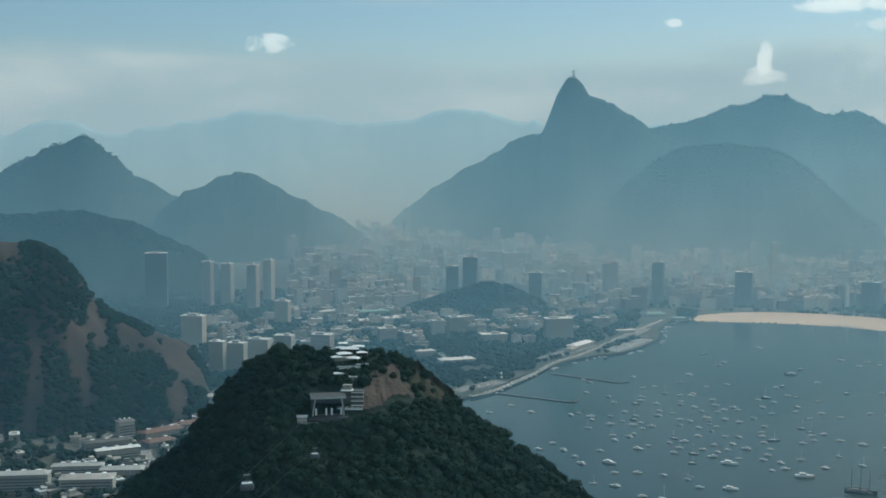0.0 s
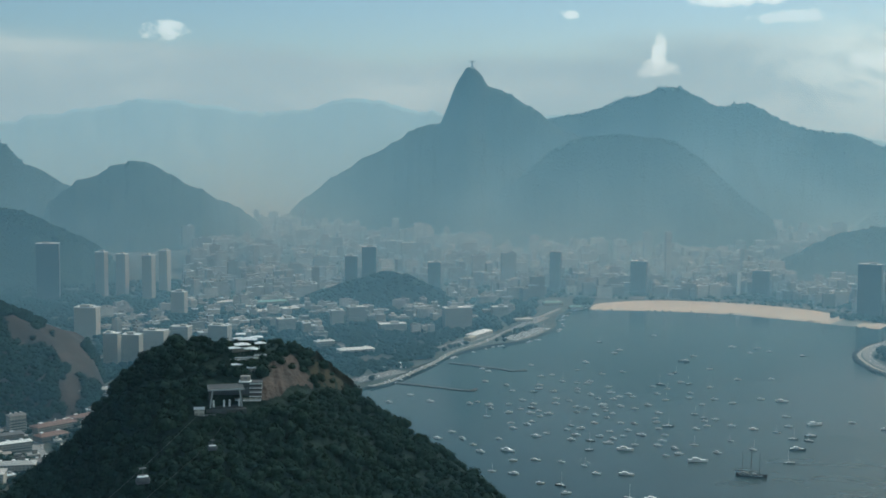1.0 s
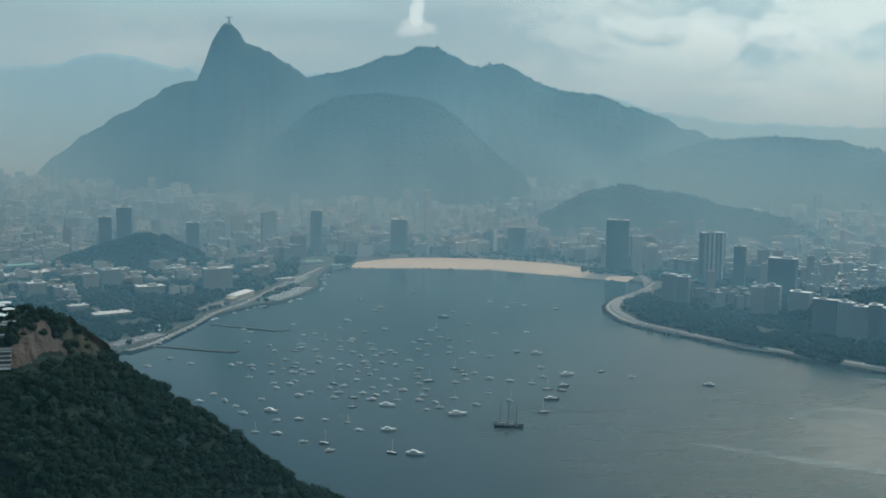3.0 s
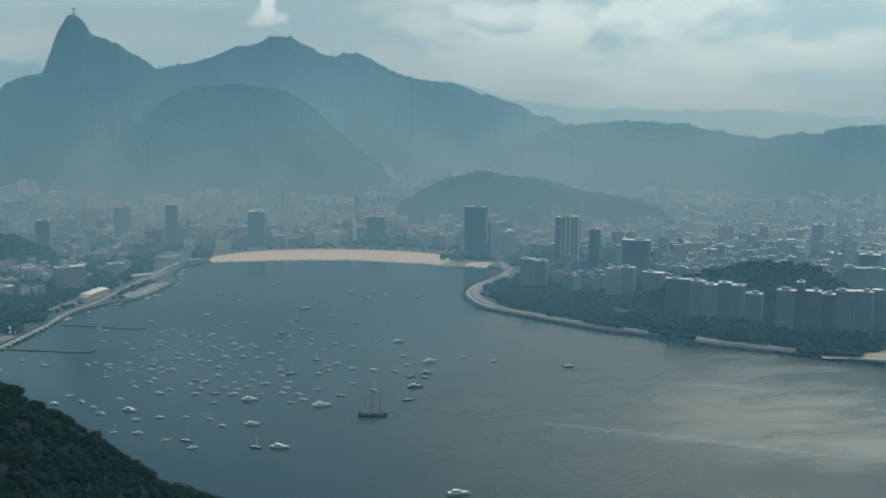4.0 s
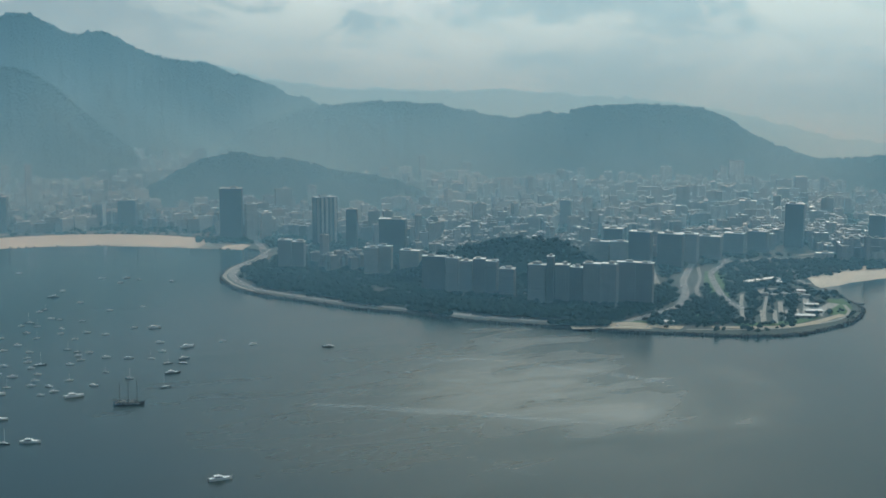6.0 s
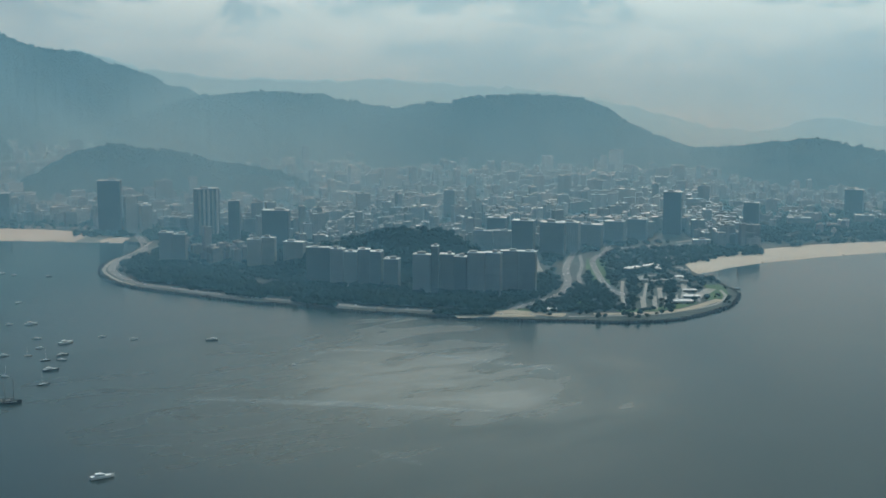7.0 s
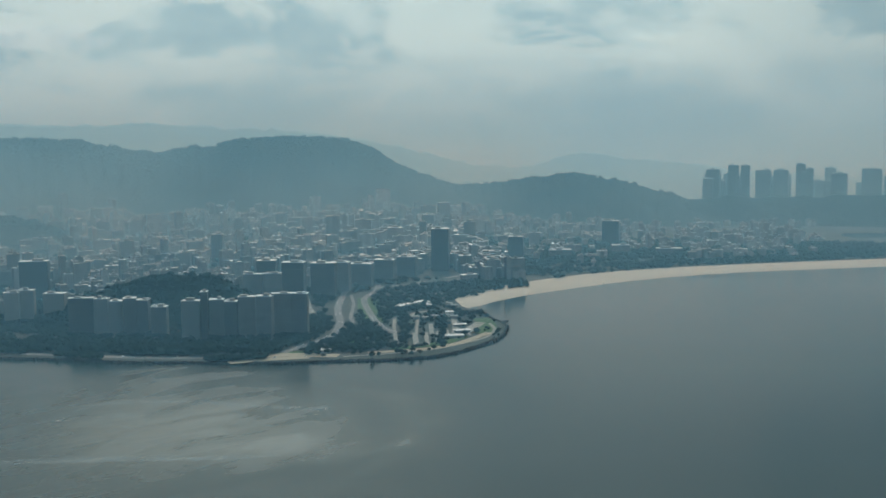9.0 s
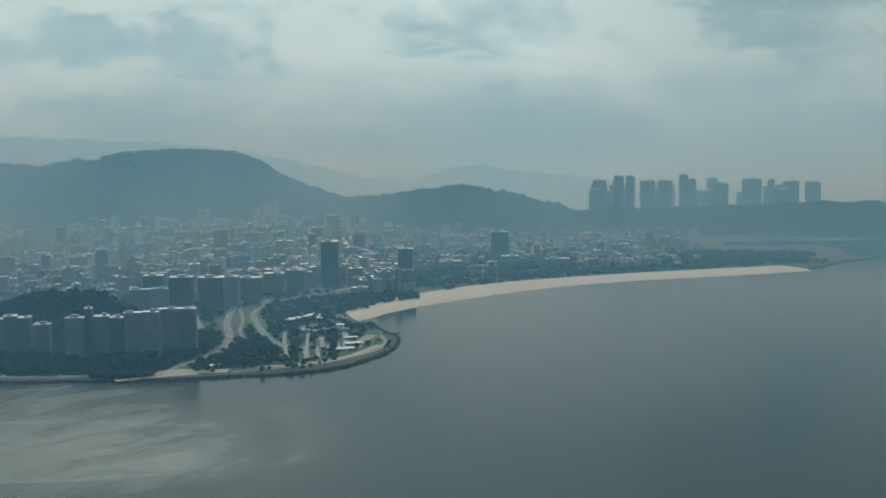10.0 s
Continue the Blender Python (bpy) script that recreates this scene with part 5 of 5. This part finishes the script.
def cable_station():
    p = on_hill(-11.3, -12.1)
    b = thing("cable_car_station", p.x, p.y, p.z - 4, facing(p.x, p.y) + 4, "grey cable car station with a wide dark mouth", "building")
    w, d, h = 23.0, 15.0, 13.5
    part("side_wall", [(1.0, d, h + 4, -w / 2, 6, 0)], M_CONC, b)
    part("side_wall", [(1.0, d, h + 4, w / 2, 6, 0)], M_CONC, b)
    part("rear_wall", [(w, 1.2, h + 4, 0, d / 2 + 6, 0)], M_DARK, b)
    part("floor", [(w, d, 1.2, 0, 6, 4.0)], M_CONC, b)
    part("roof", [(w + 3, d + 3, 1.1, 0, 6, h + 4)], M_CONC, b)
    part("fascia", [(w + 3.4, 0.8, 1.2, 0, -d / 2 + 4.2, h + 3.7)], M_STONE, b, "pale roof edge over the mouth")
    for s in (-1, 1):
        part("brace", ([(s * (w / 2 - .6), -d / 2 + 4.4, 4.5), (s * (w / 2 + .6), -d / 2 + 4.4, 4.5), (s * (w / 2 + .6), -d / 2 + 5.2, 4.5), (s * (w / 2 - .6), -d / 2 + 5.2, 4.5),
                        (s * (w / 2 - 2.4), -d / 2 + 4.4, h + 3.9), (s * (w / 2 - 1.2), -d / 2 + 4.4, h + 3.9), (s * (w / 2 - 1.2), -d / 2 + 5.2, h + 3.9), (s * (w / 2 - 2.4), -d / 2 + 5.2, h + 3.9)], BOX), M_STONE, b)
    for x in (-9, -1.5, 2.5, 9.5):
        part("pillar", [(1.3, 1.3, 5.0, x, -d / 2 + 5.5, 5.1)], M_WHITE, b)
    part("plinth", [(w + 6, 6, 7, 0, -d / 2 + 4, -3.2)], M_CONC, b)
    q = on_hill(-10.2, -11.6)
    a = thing("terrace_building", q.x, q.y, q.z - 3, facing(q.x, q.y) - 6, "pale terrace building with stacked balconies beside the station", "building")
    part("wall", [(17, 11, 13, 0, 4, 0)], M_CONC, a)
    for k in range(4):
        part("balcony", [(9, 1.6, 0.7, 4.2, -2.2, 2.5 + 3.2 * k)], M_WHITE, a)
        part("balcony_rail", [(9, 0.2, 0.9, 4.2, -3.0, 3.2 + 3.2 * k)], M_GREY, a)
    part("window_opening", [(6.5, 0.4, 4.5, -4.2, -1.7, 4.8)], M_DARK, a)
    part("roof", [(9, 8, 0.6, -4, 3, 13)], M_WHITE, a)
    part("roof_house", [(7, 5, 3.4, -4, 5, 13.6)], M_PALE, a)
    part("platform", [(19, 7, 1.3, -1, -5, 0.5)], M_WHITE, a, "white viewing platform")
    part("platform_rail", [(19, 0.3, 1.2, -1, -8.4, 1.8)], M_PALE, a)
    q = on_hill(-12.5, -12.3)
    s = thing("hut", q.x, q.y, q.z - 3, facing(q.x, q.y), "small hut with a white roof at the edge of the forest", "building")
    part("wall", [(7, 6, 6)], M_PALE, s)
    part("roof", [(8, 7, 0.7, 0, 0, 6)], M_WHITE, s)
    part("wall_below", [(14, 4, 4, 5, -1, -2)], M_GREY, s)


def tent(x, y, z, w, d, turn):
    t = thing("tent_roof", x, y, z, turn, "white peaked canopy on the hilltop terrace", "canopy", "white canopies on the hilltop")
    v = [(-w / 2, -d / 2, 2.6), (w / 2, -d / 2, 2.6), (w / 2, d / 2, 2.6), (-w / 2, d / 2, 2.6), (0, 0, 2.6 + 0.12 * w), (-w / 2, -d / 2, 2.3), (w / 2, -d / 2, 2.3), (w / 2, d / 2, 2.3), (-w / 2, d / 2, 2.3)]
    part("canopy", (v, [(0, 1, 4), (1, 2, 4), (2, 3, 4), (3, 0, 4), (0, 5, 6, 1), (1, 6, 7, 2), (2, 7, 8, 3), (3, 8, 5, 0)]), M_WHITE, t)
    for i in (-1, 1):
        for j in (-1, 1):
            part("post", [(0.25, 0.25, 5.6, i * w * .47, j * d * .47, -3)], M_GREY, t)


def hilltop():
    for k, (a, e, w, d) in enumerate([(-10.9, -9.7, 9, 8), (-10.55, -9.55, 12, 9), (-10.1, -9.75, 11, 9), (-9.75, -9.5, 9, 8), (-10.3, -9.3, 15, 8), (-9.9, -9.2, 10, 7), (-10.7, -9.25, 9, 7), (-10.6, -9.05, 8, 7)]):
        p = on_hill(a, e)
        tent(p.x, p.y, p.z + 2.0 - (.5 if k > 3 else 0), w, d, facing(p.x, p.y) + rng.uniform(-25, 25))
    for a, e, w, d in [(-10.35, -9.95, 18, 9), (-10.0, -10.15, 9, 12), (-10.75, -10.05, 12, 6), (-9.75, -9.85, 10, 7), (-10.4, -9.5, 22, 8)]:
        p = on_hill(a, e)
        t = thing("terrace", p.x, p.y, p.z - 2.5, facing(p.x, p.y) + rng.uniform(-15, 15), "pale paved terrace with a low wall on the hilltop", "terrace", "hilltop terraces")
        part("paving", [(w, d, 3.6)], M_PALEPAVE, t)
        part("parapet", [(w, 0.4, 0.9, 0, -d / 2 + .2, 3.6)], M_WHITE, t)
        part("planter", [(w * .3, 1.2, 1.0, w * .15, 0, 3.6)], M_GREY, t)
    for a, e in [(-10.8, -10.35), (-9.8, -10.35), (-10.1, -10.5)]:
        p = on_hill(a, e)
        t = thing("kiosk", p.x, p.y, p.z - 2.0, facing(p.x, p.y) + 10, "small pale pavilion on the hilltop", "building", "hilltop pavilions")
        part("wall", [(7, 5, 4.6)], M_PALE, t)
        part("roof", [(8.2, 6.2, 0.5, 0, 0, 4.6)], M_WHITE, t)


def bare_slope(name, edge, mat, proud, label):
    """Bare ground of the near hill: the hill's own slope, a little proud, with grooves down the fall line."""
    a0, a1, e0, e1 = min(p[0] for p in edge) - .1, max(p[0] for p in edge) + .1, min(p[1] for p in edge) - .1, max(p[1] for p in edge) + .1
    n, m = 44, 32
    verts, keep = [], []
    for i in range(n):
        for j in range(m):
            a, e = a0 + (a1 - a0) * i / (n - 1), e0 + (e1 - e0) * j / (m - 1)
            lo, hi = 760.0, urca.dist + 20
            for step in range(int(lo), int(hi), 12):
                if urca.height(a, step) >= 395 + step * math.tan(radians(e)):
                    hi = step
                    break
                lo = step
            for step in range(4):
                mid = (lo + hi) / 2
                lo, hi = (lo, mid) if urca.height(a, mid) >= 395 + mid * math.tan(radians(e)) else (mid, hi)
            r = hi - proud - 2.2 * fbm(a * 4.0 + e * 1.2, e * 0.7, 3.0, 4) - 0.8 * fbm(a * 14, e * 5, 8.0, 2)
            q = bearing(a, 0, r)
            verts.append((q.x, q.y, 395 + r * math.tan(radians(e))))
            keep.append(inside(edge, a + 0.10 * fbm(a * 5, e * 5, 2.0, 3), e + 0.10 * fbm(a * 5, e * 5, 9.0, 3)))
    faces = []
    for i in range(n - 1):
        for j in range(m - 1):
            k = i * m + j
            quad = (k, k + m, k + m + 1, k + 1)
            if sum(keep[q] for q in quad) >= 2:
                faces.append(quad)
    tagged(mesh_object(name, verts, faces, mat, smooth=True), label, "rock")


def rock_face():
    bare_slope("rock_face", ROCK_EDGE, M_ROCK, 3.0, "bare brown rock slab streaked with grooves below the hilltop")
    bare_slope("scrub_slope", SCRUB_EDGE, M_SCRUB, 1.0, "dry brown scrub on the steep flank of the near hill")


CAR_LINE = []


def cable_car(a, e, r, big):
    p = bearing(a, e, r)
    b = thing("cable_car", p.x, p.y, p.z, facing(p.x, p.y) + 8, "cable car cabin with a white roof hanging over the forest", "cable car", "cable cars")
    s = big
    rows = [(2.9, 1.5, 0.0), (3.3, 1.9, 1.0), (3.2, 1.85, 2.1), (2.7, 1.4, 2.9)]
    v = []
    for w, d, z in rows:
        v += [(w * s * math.cos(t), d * s * math.sin(t), z * s - 3.2 * s) for t in [k * math.pi / 6 for k in range(12)]]
    f = [tuple(range(12))[::-1]] + [tuple(range(36, 48))]
    for i in range(3):
        f += [(12 * i + k, 12 * i + (k + 1) % 12, 12 * i + 12 + (k + 1) % 12, 12 * i + 12 + k) for k in range(12)]
    part("cabin", (v, f), M_DARK, b, "dark glazed cabin")
    part("roof", [(4.6 * s, 2.6 * s, .35 * s, 0, 0, -.3 * s)], M_WHITE, b, "white cabin roof")
    part("skirt", [(5.2 * s, 3.2 * s, .3 * s, 0, 0, -3.3 * s)], M_DARK, b)
    part("roof_rail", [(4.0 * s, .2, .5 * s, 0, .8 * s, .05 * s)], M_GREY, b)
    part("hanger", [(.3 * s, .3 * s, 3.4 * s, 0, 0, 0)], M_GREY, b)
    part("carriage", [(3.2 * s, .6 * s, .5 * s, 0, 0, 3.3 * s)], M_GREY, b)
    CAR_LINE.append(p + Vector((0, 0, 3.8 * s)))


def cable(points):
    cu = bpy.data.curves.new("cable", "CURVE")
    cu.dimensions, cu.bevel_depth = "3D", 0.045
    line = spline(points, 12.0)
    sp = cu.splines.new("POLY")
    sp.points.add(len(line) - 1)
    for q, c in zip(sp.points, line):
        q.co = (*c, 1)
    cu.materials.append(M_HULL)
    tagged(new("cable", cu), "thin dark steel cable running up to the station", "cable", "cables")


cable_station()
hilltop()
rock_face()
cable_car(-11.93, -13.75, 840, 1.0)
cable_car(-15.05, -14.95, 560, 1.0)
mouth = on_hill(-11.3, -11.9) + Vector((0, 0, 7))
low = bearing(-21.5, -20.0, 330)
for car, off in zip(CAR_LINE, (4.0, -4.0)):
    others = [mouth + Vector((off, 0, 0)), car]
    cable([tuple(p) for p in sorted(others + [Vector((low.x + off, low.y, low.z))], key=lambda p: p.y)])

near_forest()
far_forests()
town_trees()


def park_tree():
    t = thing("tree", 0, 0, 0, 0, "broad dark green tree in the park", "tree", "park trees")
    v, f = [], []
    for k, (z, r) in enumerate(((-.6, .45), (1.8, .3), (4.2, .22))):
        v += [(r * math.cos(q * math.pi / 3), r * math.sin(q * math.pi / 3), z) for q in range(6)]
    for i in range(2):
        f += [(6 * i + k, 6 * i + (k + 1) % 6, 6 * i + 6 + (k + 1) % 6, 6 * i + 6 + k) for k in range(6)]
    part("trunk", (v, f), M_WOOD, t)
    for dx, dy, dz, s, c in ((0, 0, 6.2, 4.2, 0), (2.2, 1, 5.0, 2.8, 1), (-2.0, -1.2, 5.4, 3.0, 2)):
        cv, cf = CROWNS[c]
        part("crown", ([(q[0] * s + dx, q[1] * s + dy, q[2] * s + dz) for q in cv], [tuple(int(k) for k in g) for g in cf]), M_LEAVES, t)
    return t


tree = park_tree()
tree.matrix_basis = pose(1300, 1560, 3, 0, 0, 0)
planted, tries = 1, 0
while planted < 290 and tries < 5000:
    tries += 1
    x, y = rng.uniform(1040, 1640), rng.uniform(1420, 1800)
    if on_land(x, y, 26) and all(abs(x - a) + abs(y - b) > w for a, b, w in CLEAR):
        c = copy_thing(tree, pose(x, y, 3, 0, 0, rng.uniform(0, 360)))
        s = rng.uniform(.6, 1.15)
        c.scale = (s, s, s * rng.uniform(.85, 1.2))
        planted += 1


def parked_cars():
    """Small cars along the roads and in the yards."""
    pile = Pile()
    r = random.Random(12)
    for pts, wide, mat, label in ROADS:
        if (wide < 12 and "quay" not in label) or "path" in label or M_SANDY is mat or "apron crowded" in label:
            continue
        line = spline(pts, 9)
        for p, q in zip(line, line[1:]):
            for side in (-1, 1):
                if r.random() < (0.55 if "car park" in label or "quay" in label else 0.28):
                    d = (q - p).normalized()
                    n = Vector((-d.y, d.x, 0))
                    at = p + n * side * wide * r.uniform(.15, .42)
                    m = np.array([[d.x, n.x, 0], [d.y, n.y, 0], [0, 0, 1]])
                    o = np.array([at.x, at.y, 3.5])
                    pile.add(np.array(box(4.3, 1.8, 0.75, 0, 0, 0.2)) @ m.T + o, BOXF)
                    pile.add(np.array(box(2.3, 1.6, 0.6, -.2, 0, 0.95)) @ m.T + o, BOXF)
    pile.build("parked_cars", M_CARS, "small cars parked and standing along the shore roads", "cars")


M_TURQUOISE = material("turquoise_cloth", [(0.3, (0.10, 0.34, 0.36)), (0.7, (0.20, 0.48, 0.48))], 0.5, 0.8)


def stall(x, y, mat, label):
    b = thing("market_stall", x, y, 3.0, rng.uniform(0, 90), label, "stall", "stalls by the quay")
    w = rng.uniform(7, 12)
    v = [(i * w / 2, j * w / 2, z) for z in (3.2, 2.8) for i, j in ((-1, -1), (1, -1), (1, 1), (-1, 1))] + [(0, 0, 5.6)]
    part("canopy", (v, [(0, 1, 8), (1, 2, 8), (2, 3, 8), (3, 0, 8), (0, 4, 5, 1), (1, 5, 6, 2), (2, 6, 7, 3), (3, 7, 4, 0)]), mat, b)
    for i in (-1, 1):
        for j in (-1, 1):
            part("post", [(0.2, 0.2, 3.0, i * w * .47, j * w * .47, 0)], M_GREY, b)


for k in range(18):
    cloth = M_TURQUOISE if k % 3 == 0 else M_WHITE
    stall(-175 + 64 * rng.random(), 2110 + 52 * rng.random(), cloth, "turquoise cloth canopy near the quay" if k % 3 == 0 else "white cloth canopy near the quay")
parked_cars()
